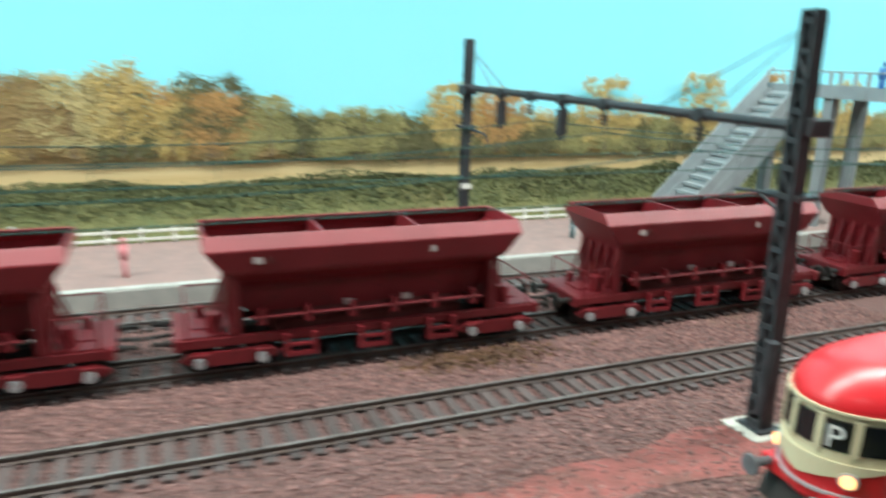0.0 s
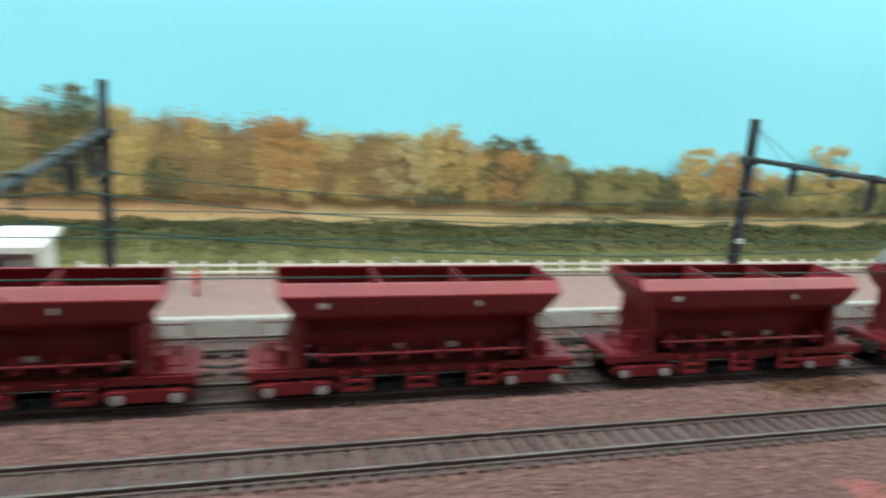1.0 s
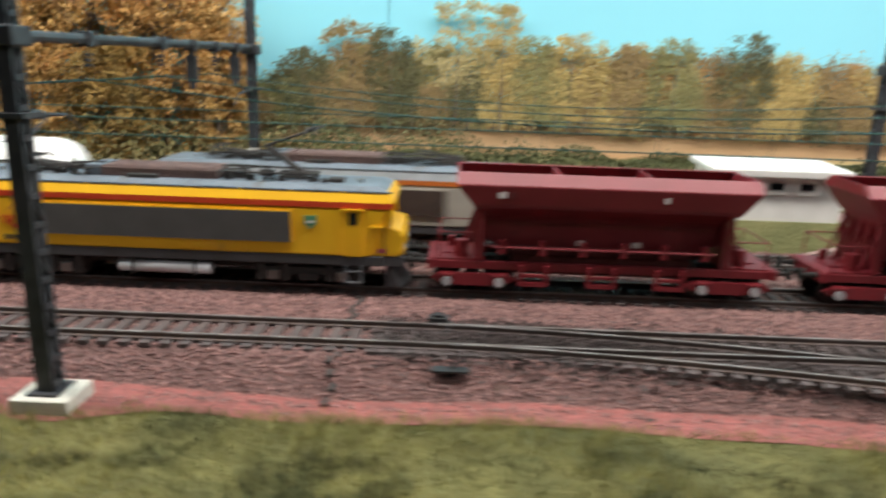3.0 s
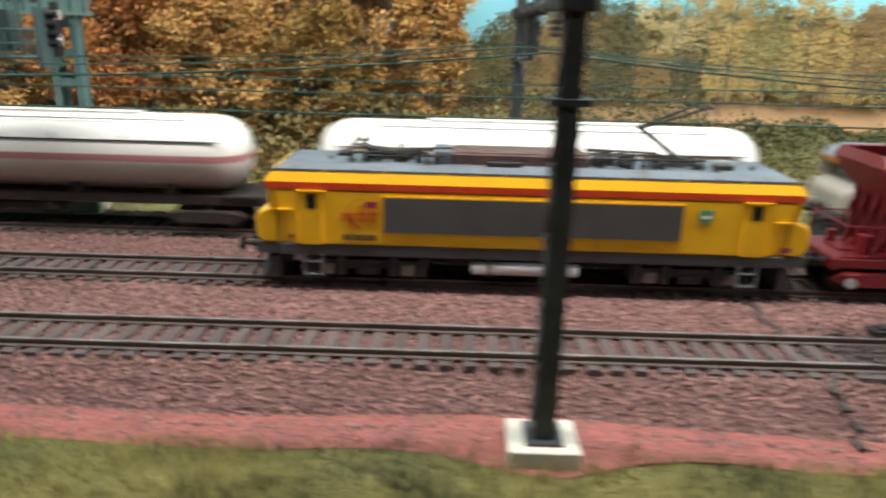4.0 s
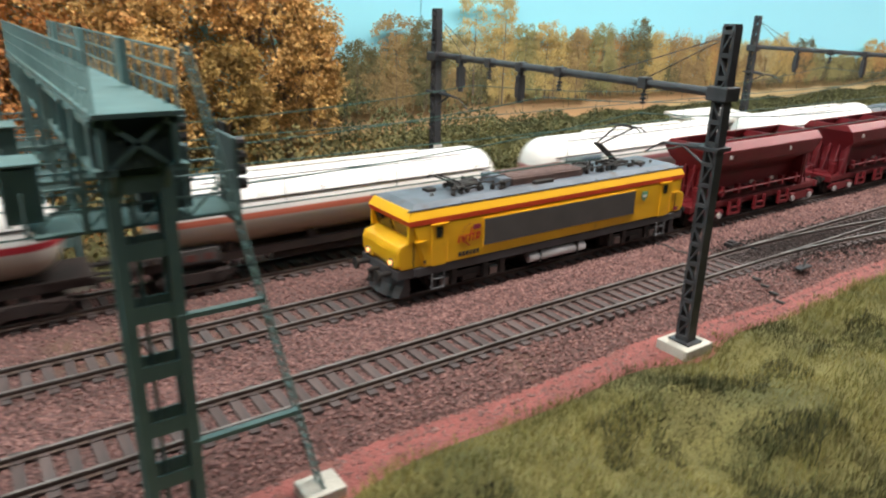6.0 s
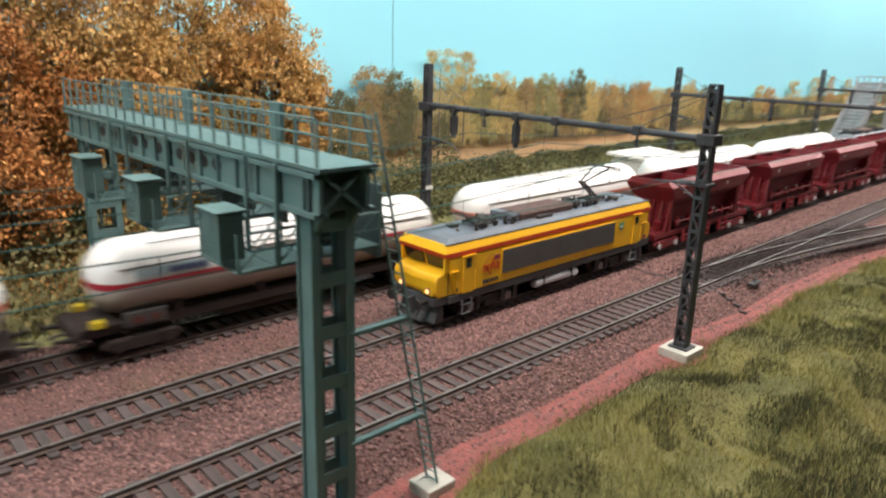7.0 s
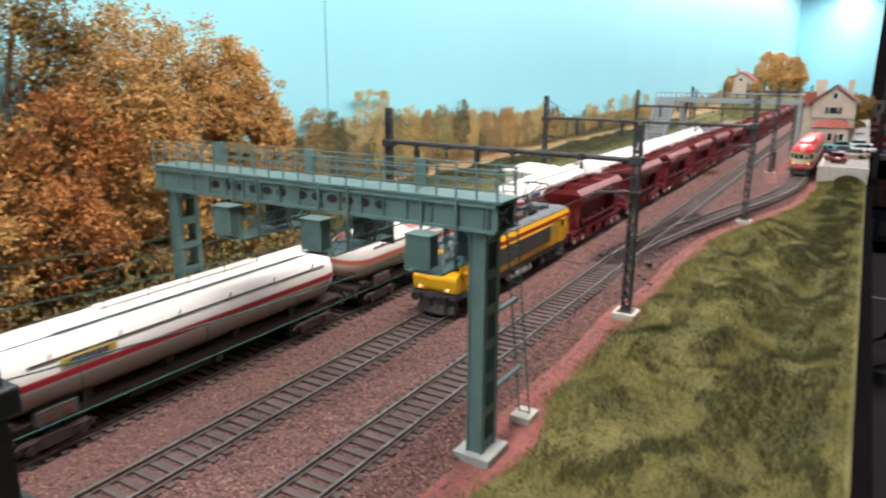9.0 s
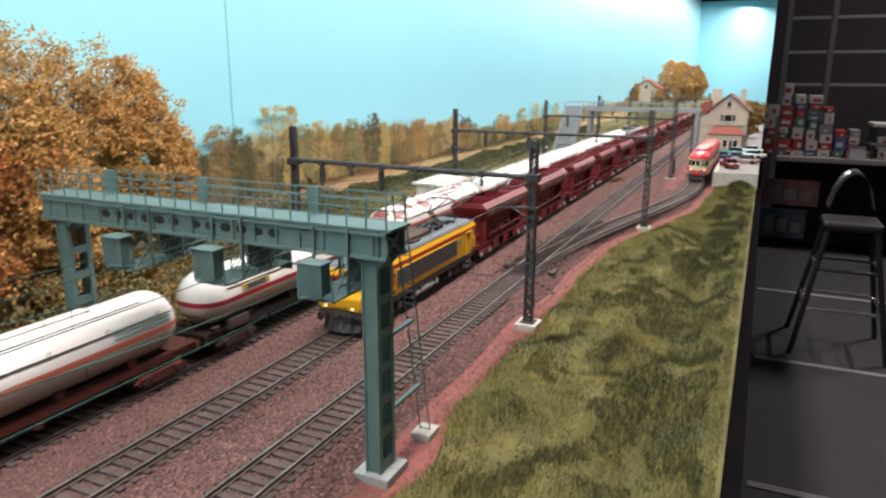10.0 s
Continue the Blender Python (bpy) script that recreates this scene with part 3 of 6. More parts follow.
def locomotive(name, label, x, upper, stripe, body, panel, marks):
    t = thing(name, label, "locomotive", x, 0, 0)
    # cab and body: one shell lofted along x, with a broken nose at both ends
    side = lambda z: 17.0 if z < 34 else 17.0 - 0.28 * (z - 34)

    def section(xx, z0, z1, w):
        return [(xx, -w, z0), (xx, -w, z1), (xx, w, z1), (xx, w, z0)]

    b = bmesh.new()
    prof = [(-81.5, 14.5), (-88, 34), (88, 34), (81.5, 14.5)]
    prism(b, prof, -17, 17, "y")
    bmesh.ops.bevel(b, geom=[e for e in b.edges if abs(e.verts[0].co.y - e.verts[1].co.y) < 0.1], offset=0.7, segments=2, affect="EDGES")
    part("body", b, body, t)
    for s in (-1, 1):
        n = bmesh.new()
        pts = [(s * 80, 14.5), (s * 92.5, 14.5), (s * 94.2, 17), (s * 94.4, 22.8), (s * 93.2, 25.4), (s * 88, 27.0), (s * 82, 27.4)]
        prism(n, pts, -15.6, 15.6, "y")
        bmesh.ops.bevel(n, geom=list(n.edges), offset=0.8, segments=2, affect="EDGES", profile=0.5)
        part("nose", n, body, t)
        part("nose_seam", one_box(s * 86.6 - 0.2, s * 86.6 + 0.2, -15.75, 15.75, 15, 26.6), UNDER, t)
        for sy in (-1, 1):
            part("lamp_panel", one_box(min(s * 93, s * 94.35), max(s * 93, s * 94.35), sy * 9.8 - 3.6, sy * 9.8 + 3.6, 15.0, 19.6, 0.5), body, t)
            part("windscreen_post", one_box(min(s * 85, s * 89.4), max(s * 85, s * 89.4), sy * 15.6 - 0.6, sy * 15.6 + 0.6, 27, 34), body, t)
        for sy in (-1, 1):
            w = bmesh.new()
            y0, y1 = sy * 1.2, sy * 14.6
            quad = [(s * 85.6, 27.6), (s * 87.5, 33.7), (s * 88.7, 33.7), (s * 86.7, 27.6)]
            prism(w, quad, min(y0, y1), max(y0, y1), "y")
            part("windscreen", w, GLASS_DARK, t)
            hl = one_rod((s * 93.2, sy * 9.8, 17.2), (s * 94.6, sy * 9.8, 17.2), 1.9, 14)
            part("lamp_ring", hl, BOGIE_GREY, t)
            hl = one_rod((s * 94.2, sy * 9.8, 17.2), (s * 94.9, sy * 9.8, 17.2), 1.1, 12)
            part("headlamp", hl, LAMP_LIT if s < 0 and marks else WHITE, t, "lit warm headlamp" if s < 0 and marks else "")
        part("nose_step", one_box(s * 94 - 0.6, s * 94 + 0.6, -6, 6, 21.8, 22.4), body, t)
    # stripe and roof edge, full length with slanted ends
    b = bmesh.new()
    prism(b, [(-89.4, 34), (-90.2, 36.3), (90.2, 36.3), (89.4, 34)], -17.15, 17.15, "y")
    part("stripe", b, stripe, t)
    b = bmesh.new()
    lo = [(-90.2, -17.1, 36.3), (90.2, -17.1, 36.3), (90.2, 17.1, 36.3), (-90.2, 17.1, 36.3)]
    hi = [(-88.0, -15.6, 40.2), (88.0, -15.6, 40.2), (88.0, 15.6, 40.2), (-88.0, 15.6, 40.2)]
    loft(b, [lo, hi])
    part("roof_edge", b, upper, t)
    b = bmesh.new()
    lo = [(-87.6, -15.3, 40.2), (87.6, -15.3, 40.2), (87.6, 15.3, 40.2), (-87.6, 15.3, 40.2)]
    hi = [(-84, -12.0, 42.0), (84, -12.0, 42.0), (84, 12.0, 42.0), (-84, 12.0, 42.0)]
    loft(b, [lo, hi])
    part("roof", b, ROOF_GREY, t)
    for xx in (-61, -22, 22, 61):
        part("roof_seam", one_box(xx - 0.25, xx + 0.25, -15.8, 15.8, 40.1, 40.75), UNDER, t)
    # side panels, doors, steps
    for s in (-1, 1):
        fr = one_box(-50.8, 50.6, s * 17.25 - 0.25, s * 17.25 + 0.25, 19.1, 32.3)
        part("panel_frame", fr, upper if marks else body, t)
        part("grille_panel", one_box(-50.2, 50, s * 17.45 - 0.25, s * 17.45 + 0.25, 19.6, 31.8), panel, t, "dark grey ventilation panel")
        for e in (-1, 1):
            xc = e * 74.6
            part("cab_door", one_box(xc - 3.6, xc + 3.6, s * 17.1 - 0.3, s * 17.1 + 0.3, 14.6, 33.4, 0.15), body, t)
            part("door_window", one_box(xc - 1.7, xc + 1.7, s * 17.35 - 0.2, s * 17.35 + 0.2, 27.4, 32.2), GLASS_DARK, t)
            part("door_lintel", one_box(xc - 4.6, xc + 4.6, s * 17.5 - 0.6, s * 17.5 + 0.6, 33.1, 33.7), upper, t)
            for h in (-4.2, 4.2):
                part("handrail", one_rod((xc + h, s * 18.0, 15.5), (xc + h, s * 18.0, 26), 0.22, 6), upper if marks else STEEL, t)
            part("side_lip", one_box(e * 84 - 2.6, e * 84 + 2.6, s * 17.2 - 0.5, s * 17.2 + 0.5, 26.4, 27.1), body, t)
            st = bmesh.new()
            for zz in (3.4, 8.0):
                box(st, xc - 3.2, xc + 3.2, s * 15.5 - 1.6, s * 15.5 + 1.6, zz, zz + 0.5)
            for h in (-3.2, 3.2):
                box(st, xc + h - 0.3, xc + h + 0.3, s * 17.0 - 0.3, s * 17.0 + 0.3, 3.4, 11)
            part("step", st, BOGIE_GREY, t)
    part("skirt", one_box(-86, 86, -16.7, 16.7, 10.6, 14.6, 0.4), SKIRT, t)
    part("underframe", one_box(-80, 80, -9, 9, 6.5, 11), UNDER, t)
    for s in (-1, 1):
        n = prism(bmesh.new(), [(s * 84, 10.6), (s * 94.5, 10.6), (s * 94.5, 14.4), (s * 84, 14.4)], -15.4, 15.4, "y")
        part("buffer_beam", n, SKIRT, t)
        buffers(t, s * 94.5, s, UNDER, 9.6, 12.2)
        pl = loft(bmesh.new(), [[(s * (96.5 - 0.02 * yy * yy), yy, 1.4), (s * (94 - 0.02 * yy * yy), yy, 6.0), (s * (93.6 - 0.02 * yy * yy), yy, 9.4), (s * 87, yy, 9.4), (s * 87, yy, 1.4)] for yy in (-13.5, -10, -6, -2, 2, 6, 10, 13.5)])
        part("snow_plough", pl, SKIRT, t)
        hook = one_rod((s * 94.5, 0, 12), (s * 100, 0, 11.6), 0.9, 8)
        rod(hook, (s * 98, 0, 12), (s * 98, 0, 6), 0.5, 6)
        part("coupling", hook, UNDER, t)
        for sy in (-4, 4, 6):
            part("brake_hose", one_rod((s * 95, sy, 10.4), (s * 97, sy, 4.5), 0.5, 6), UNDER, t)
    # bogies
    for e in (-1, 1):
        bx = e * 56
        for s in (-1, 1):
            f = bmesh.new()
            box(f, bx - 20, bx + 20, s * 13.6 - 1.0, s * 13.6 + 1.0, 5.4, 8.8, 0.4)
            box(f, bx - 4, bx + 4, s * 14.2 - 1.2, s * 14.2 + 1.2, 3.4, 6.4, 0.3)
            part("bogie_frame", f, UNDER, t)
            for k in (-1, 1):
                a = one_box(bx + k * 14 - 6.5, bx + k * 14 - 3.5, s * 15.0 - 0.8, s * 15.0 + 0.8, 3.2, 10.5, 0.3)
                box(a, bx + k * 14 + 3.5, bx + k * 14 + 6.5, s * 15.0 - 0.8, s * 15.0 + 0.8, 3.2, 10.5, 0.3)
                part("suspension", a, UNDER, t)
                part("axle_box", one_box(bx + k * 14 - 2.4, bx + k * 14 + 2.4, s * 14.8 - 0.8, s * 14.8 + 0.8, 3.4, 7.4, 0.5), STEEL, t)
        for k in (-1, 1):
            wheelset(t, bx + k * 14, 7.2, 8.2, 7.2, UNDER)
    for s in (-1, 1):
        part("air_tank", one_rod((-20, s * 14.2, 7.0), (17, s * 14.2, 7.0), 2.6, 14), SILVER, t, "long silver air tank", smooth=True)
        for xx in (-14, 11):
            part("tank_strap", one_box(xx - 0.4, xx + 0.4, s * 14.2 - 2.8, s * 14.2 + 2.8, 4.3, 10.6), UNDER, t)
    # roof equipment
    part("roof_box", one_box(-34, -28, -8, 8, 41.8, 46.2, 0.5), ROOF_GREY, t)
    for xx, yy, w, d, h in ((-24, 10.5, 4, 1.6, 2.2), (-10, -10.4, 6, 1.4, 1.8), (8, 10.4, 7, 1.4, 2.0), (25, 0, 3.5, 3.5, 3.0), (35, 7, 3, 2.2, 2.4), (-41, 7, 3, 2.5, 2.6), (-66, 4, 2.4, 2.4, 1.6), (66, -4, 3, 2.4, 1.8)):
        part("roof_equipment", one_box(xx - w, xx + w, yy - d, yy + d, 41.6, 41.8 + h, 0.3), UNDER, t)
    part("louvre_housing", one_box(-28, 19, -8, 8, 41.8, 45.6, 0.4), LOUVRE, t, "brown louvred roof housing")
    for k in range(5):
        for s in (-1, 1):
            part("louvre_slat", one_box(-27, 18, s * 8.2 - 0.3, s * 8.2 + 0.3, 42.3 + 0.7 * k, 42.6 + 0.7 * k), SLAT, t)
    for k in range(10):
        part("louvre_slat", one_box(-27, 18, -7.4 + 1.6 * k, -6.6 + 1.6 * k, 45.6, 46.1), SLAT, t)
    for xx, yy in ((-46, -7), (-46, 6), (-42, -2), (-39, -8), (23, -7), (26, 5), (30, -4), (33, -8), (36, 4), (28, 0)):
        ins = one_rod((xx, yy, 41.8), (xx, yy, 44.0), 0.8, 8)
        for z in (42.4, 43.2, 44.0):
            rod(ins, (xx, yy, z), (xx, yy, z + 0.4), 1.25, 8)
        rod(ins, (xx, yy, 44.2), (xx, yy, 46.2), 0.5, 6)
        part("roof_insulator", ins, UNDER, t)
    for a, c in (((-46, -7, 46), (-38, -8, 45.5)), ((23, -7, 46), (36, 4, 46)), ((-42, -2, 46), (-28, -3, 46.6)), ((19, 0, 46.6), (28, 0, 46))):
        part("busbar", one_rod(a, c, 0.35, 6), UNDER, t)
    rr = random.Random(3)
    for xx in (-62, -57, -53, -36, -33, 21, 24, 31, 38, 41, 44, 58, 62):
        yy, h = rr.uniform(-10.5, -5), rr.uniform(2.0, 4.6)
        ins = one_rod((xx, yy, 41.6), (xx, yy, 41.8 + h), 0.55, 6)
        rod(ins, (xx, yy, 42.6), (xx, yy, 43.2), 1.3, 8)
        rod(ins, (xx, yy, 41.4 + h), (xx, yy, 42.0 + h), 1.1, 8)
        part("roof_insulator", ins, UNDER, t)
    for a, c in (((-62, -7, 45), (-52, -7, 45.4)), ((-38, -9, 44.6), (-30, -9, 45)), ((20, -9, 45.4), (45, -8, 45.2)), ((20, 6, 46), (46, 6, 45.2))):
        part("busbar", one_rod(a, c, 0.4, 6), UNDER, t)
    for sy in (-1, 1):
        for xx in range(-80, 81, 20):
            part("rain_gutter", one_box(xx - 9.6, xx + 9.6, sy * 15.7 - 0.25, sy * 15.7 + 0.25, 40.0, 40.6), ROOF_GREY, t)
    for xx in (-70, 76):
        part("roof_fitting", one_rod((xx, -4, 41.8), (xx, -4, 43.4), 0.9, 8), STEEL, t)
    # pantographs: the front one folded, the rear one raised
    for e, up in ((-1, False), (1, marks)):
        px = e * 50
        base = bmesh.new()
        for sx in (-6, 6):
            bar(base, (px + sx, -7, 43.6), (px + sx, 7, 43.6), 1.0, 0.8)
        for sy in (-6, 6):
            bar(base, (px - 7, sy, 43.6), (px + 7, sy, 43.6), 0.8, 0.8)
            for sx in (-6, 6):
                rod(base, (px + sx, sy, 41.6), (px + sx, sy, 43.6), 1.0, 8)
        for sy in (-3, 0, 3):
            rod(base, (px - 8, sy, 44.4), (px + 8, sy, 44.4), 0.6, 6)
        box(base, px - 3, px + 3, -3.4, 3.4, 43.4, 45.2)
        part("pantograph_base", base, UNDER, t)
        arm = bmesh.new()
        if up:
            elbow, head = (px - 13, 55), (px + 7, 62.5)
        else:
            elbow, head = (px + e * 7, 45.6), (px - 10 if e < 0 else px - 12, 47.4)
        root = px + 2 if up else px - e * 6
        for sy in (-1.6, 1.6):
            rod(arm, (root, sy, 44.2), (elbow[0], sy, elbow[1]), 0.75, 6)
        for sy in (-1, 1):
            rod(arm, (elbow[0], sy * 1.2, elbow[1]), (head[0], sy * 5.5, head[1]), 0.5, 6)
        rod(arm, (elbow[0], -2.4, elbow[1]), (elbow[0], 2.4, elbow[1]), 0.8, 8)
        part("pantograph_arm", arm, UNDER, t)
        pan = bmesh.new()
        for sx in (-1.6, 1.6):
            bar(pan, (head[0] + sx, -9, head[1] + 0.4), (head[0] + sx, 9, head[1] + 0.4), 0.7, 0.6)
            for sy in (-1, 1):
                bar(pan, (head[0] + sx, sy * 9, head[1] + 0.4), (head[0] + sx, sy * 12.4, head[1] - 1.4), 0.7, 0.5)
        for sy in (-5.5, 5.5):
            bar(pan, (head[0] - 1.6, sy, head[1]), (head[0] + 1.6, sy, head[1]), 0.6, 0.5)
        part("pantograph_head", pan, UNDER, t)
    if marks:
        lg = bmesh.new()
        for k, (x0, h, lean) in enumerate(((-64.4, 3.4, 0.7), (-62.2, 3.4, 0.6), (-60.9, 3.4, 0.8), (-58.6, 6.2, 1.4), (-56.6, 3.4, 0.7), (-54.6, 3.2, 0.6), (-53.3, 3.2, 0.6))):
            bar(lg, (x0, -17.35, 23.0), (x0 + lean, -17.35, 23.0 + h), 0.25, 0.55)
        bar(lg, (-63.0, -17.35, 26.0), (-60.6, -17.35, 23.4), 0.25, 0.6)
        bar(lg, (-59.6, -17.35, 25.6), (-56.6, -17.35, 26.2), 0.25, 0.5)
        bar(lg, (-54.6, -17.35, 26.2), (-52.6, -17.35, 26.2), 0.25, 0.5)
        bar(lg, (-61.2, -17.35, 23.2), (-58.2, -17.35, 20.8), 0.25, 0.6)
        part("logo_strokes", lg, LOGO_RED, t, "red slanting strokes of a company mark")
        part("logo_block", one_box(-56.4, -52.4, -17.4, -17.2, 28.0, 30.2), LOGO_MAUVE, t, "small mauve block of a company mark")
        arc = bmesh.new()
        for k in range(9):
            a = math.radians(100 + k * 11)
            box(arc, -57 + 5.6 * math.cos(a) - 0.18, -57 + 5.6 * math.cos(a) + 0.18, -17.4, -17.2, 25.4 + 5.6 * math.sin(a) - 0.18, 25.4 + 5.6 * math.sin(a) + 0.18)
        part("logo_dots", arc, LOGO_MAUVE, t)
        for k in range(6):
            part("number_bar", one_box(-64.0 + 1.95 * k, -62.6 + 1.95 * k, -17.4, -17.2, 16.6, 18.6), UNDER, t)
        sh = prism(bmesh.new(), [(55.4, 30.6), (60.2, 30.6), (60.2, 27.4), (57.8, 25.2), (55.4, 27.4)], -17.45, -17.2, "y")
        part("shield", sh, SHIELD_GREEN, t, "small green shield")
        part("shield_field", one_box(56.2, 59.4, -17.55, -17.46, 27.6, 28.6), WHITE, t)
        part("cab_mark", one_box(84.2, 87.6, -17.3, -17.1, 16.4, 18.2), LOGO_MAUVE, t)
        part("cab_mark", one_box(-82.2, -81.2, -17.2, -17.0, 16.6, 18.0), UNDER, t)
    return t


yellow_loco = locomotive("electric_locomotive", "bright yellow electric locomotive with red stripe and grey roof", -561.5, YELLOW, ORANGE_RED, YELLOW, GRILLE, True)
put(yellow_loco, -561.5, LOCO_Y, 0)
grey_loco = locomotive("electric_locomotive", "grey and beige electric locomotive with brown side panel", 0, LOCO_GREY, LOCO_ORANGE, BEIGE, BROWN_PANEL, False)

# ---- hopper wagons ----
OXIDE = gloss(mat("oxide_red", (0.20, 0.013, 0.020), 0.5, second=(0.16, 0.009, 0.014), scale=50, spots=(0.12, 0.009, 0.012), spot_scale=130, spot_at=0.62, random=0.08), 0.16, 0.4)
# darker oxide red for the hopper floor, chutes, lever arms and one marking
OXIDE_DARK = mat("oxide_red_darker", (0.10, 0.014, 0.013), 0.7, second=(0.07, 0.012, 0.011), scale=70)
MARKS = mat("white_marks", (0.62, 0.56, 0.54), 0.6)


def bogie(parent, bx, material, wb=10.5, r=5.3, box_mat=None):
    bg = new("bogie")
    bg.parent = parent
    bg.empty_display_size = 0.01
    for s in (-1, 1):
        f = prism(bmesh.new(), [(bx - 17, 6.6), (bx - 13, 9.0), (bx - 4, 8.6), (bx + 4, 8.6), (bx + 13, 9.0), (bx + 17, 6.6), (bx + 15, 5.0), (bx + 6, 3.6), (bx - 6, 3.6), (bx - 15, 5.0)], s * 13.2 - 0.8, s * 13.2 + 0.8, "y")
        part("side_frame", f, material, bg)
        for k in (-1, 1):
            part("axle_box", one_rod((bx + k * wb, s * 13.6, r), (bx + k * wb, s * 15.4, r), 1.9, 10), box_mat or SILVER, bg, "worn silver axle box")
            part("spring", one_box(bx + k * wb - 3, bx + k * wb + 3, s * 14.2 - 0.7, s * 14.2 + 0.7, r + 2.0, r + 3.2, 0.2), material, bg)
    part("bolster", one_box(bx - 3, bx + 3, -12.5, 12.5, 6, 9), UNDER, bg)
    for k in (-1, 1):
        w = bmesh.new()
        rod(w, (bx + k * wb, -8.2, r), (bx + k * wb, 8.2, r), 0.9, 8)
        for s in (-1, 1):
            rod(w, (bx + k * wb, s * 8.2 - 1, r), (bx + k * wb, s * 8.2 + 1, r), r, 18)
            rod(w, (bx + k * wb, s * 7 - 0.3, r), (bx + k * wb, s * 7 + 0.3, r), r + 0.5, 18)
        part("wheelset", w, UNDER, bg)


def hopper():
    t = thing("hopper_wagon", "oxide red bogie hopper wagon, open and empty", "hopper wagon", group="hopper wagons of the red train")
    rings = lambda rows: [[(-hx, -hy, z), (hx, -hy, z), (hx, hy, z), (-hx, hy, z)] for z, hx, hy in rows]
    b = loft(bmesh.new(), rings([(17.5, 40, 5.2), (22, 47, 6.0), (29, 48.2, 7.4), (31.4, 48.6, 9.0), (36.2, 51.6, 15.8), (37.6, 52.6, 16.8), (44.6, 58.2, 17.4), (45.2, 58.6, 17.2), (48.9, 58.6, 13.8), (49.4, 58.4, 13.2), (49.1, 57.6, 12.6), (44.6, 57.0, 16.3), (37.8, 51.8, 15.8), (32.0, 47.8, 8.4), (28, 47.4, 6.6), (18.5, 39, 4.5)]))
    part("hopper_body", b, OXIDE, t)
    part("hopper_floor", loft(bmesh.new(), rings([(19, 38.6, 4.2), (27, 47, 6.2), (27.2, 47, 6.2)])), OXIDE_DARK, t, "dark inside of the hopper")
    for xx in (-18, 18):
        r = prism(bmesh.new(), [(-12.4, 48.7), (12.4, 48.7), (16.0, 44.6), (15.4, 39.0), (9, 40), (-9, 40), (-15.4, 39.0), (-16.0, 44.6)], xx - 0.5, xx + 0.5)
        part("cross_rib", r, OXIDE, t)
    for s in (-1, 1):
        # end walls with posts, end platforms, rails
        for yy in (-13, -6.5, 0, 6.5, 13):
            part("end_brace", bar(bmesh.new(), (s * 49, yy, 33), (s * 55.5, yy, 14.5), 0.7, 0.9), OXIDE, t)
            part("end_post", one_box(s * 49.6 - 0.9, s * 49.6 + 0.9, yy - 0.8, yy + 0.8, 14, 38.5), OXIDE, t)
        part("end_wall", one_box(s * 47.4 - 0.5, s * 47.4 + 0.5, -13.5, 13.5, 14, 36), OXIDE, t)
        part("platform", one_box(min(s * 48, s * 69), max(s * 48, s * 69), -13, 13, 13.4, 14.4), OXIDE, t)
        part("head_stock", one_box(min(s * 67, s * 69.5), max(s * 67, s * 69.5), -14.5, 14.5, 10, 14.2, 0.3), OXIDE, t)
        buffers(t, s * 69.5, s, UNDER, 9.6, 12)
        part("coupling", one_rod((s * 69, 0, 11.5), (s * 78, 0, 10.8), 0.8, 8), UNDER, t)
        h = bmesh.new()
        for yy in (-12.5, 12.5):
            rod(h, (s * 65, yy, 14), (s * 65, yy, 25), 0.3, 6)
            rod(h, (s * 65, yy, 25), (s * 52, yy, 25), 0.3, 6)
        rod(h, (s * 65, -12.5, 25), (s * 65, 12.5, 25), 0.3, 6)
        part("handrail", h, OXIDE, t)
        p = bmesh.new()
        rod(p, (s * 56, -8, 14), (s * 56, -8, 21), 2.6, 12)
        rod(p, (s * 60, 6, 14.4), (s * 60, 6, 19), 1.6, 10)
        part("brake_cylinder", p, OXIDE, t)
        part("chequer_plate", one_box(min(s * 55, s * 63), max(s * 55, s * 63), -6, 4, 14.4, 15.0), OXIDE, t)
    for s in (-1, 1):
        part("sill", one_box(-68, 68, s * 12.6 - 1.0, s * 12.6 + 1.0, 10.4, 13.6, 0.2), OXIDE, t)
        part("side_shaft", one_rod((-44, s * 14.6, 20), (44, s * 14.6, 20), 0.6, 6), OXIDE, t)
        for k in range(6):
            xx = -40 + 16 * k
            br = prism(bmesh.new(), [(xx - 1.4, 17.2), (xx + 1.4, 17.2), (xx + 0.8, 23), (xx - 0.8, 23)], s * 13.5 - 1.6, s * 13.5 + 1.6, "y")
            part("lever", br, OXIDE, t)
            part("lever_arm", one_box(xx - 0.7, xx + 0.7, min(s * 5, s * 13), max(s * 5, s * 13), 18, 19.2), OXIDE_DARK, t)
        for xx in (-9, 13):
            part("worn_plate", one_box(xx - 1.7, xx + 1.7, s * 13.2 - 0.5, s * 13.2 + 0.5, 21.4, 23.4), MARKS, t, "bare pale metal plate")
        for xx in (-34, -27, 0, 27, 34):
            if abs(xx) in (27, 0):
                f = bmesh.new()
                for k in (-5, 5):
                    box(f, xx + k - 0.8, xx + k + 0.8, s * 15.2 - 0.8, s * 15.2 + 0.8, 4.6, 13)
                box(f, xx - 5, xx + 5, s * 15.2 - 0.8, s * 15.2 + 0.8, 4.6, 6.2)
                box(f, xx - 5, xx + 5, s * 15.4 - 0.5, s * 15.4 + 0.5, 8.4, 9.4)
                part("discharge_gate", f, OXIDE, t)
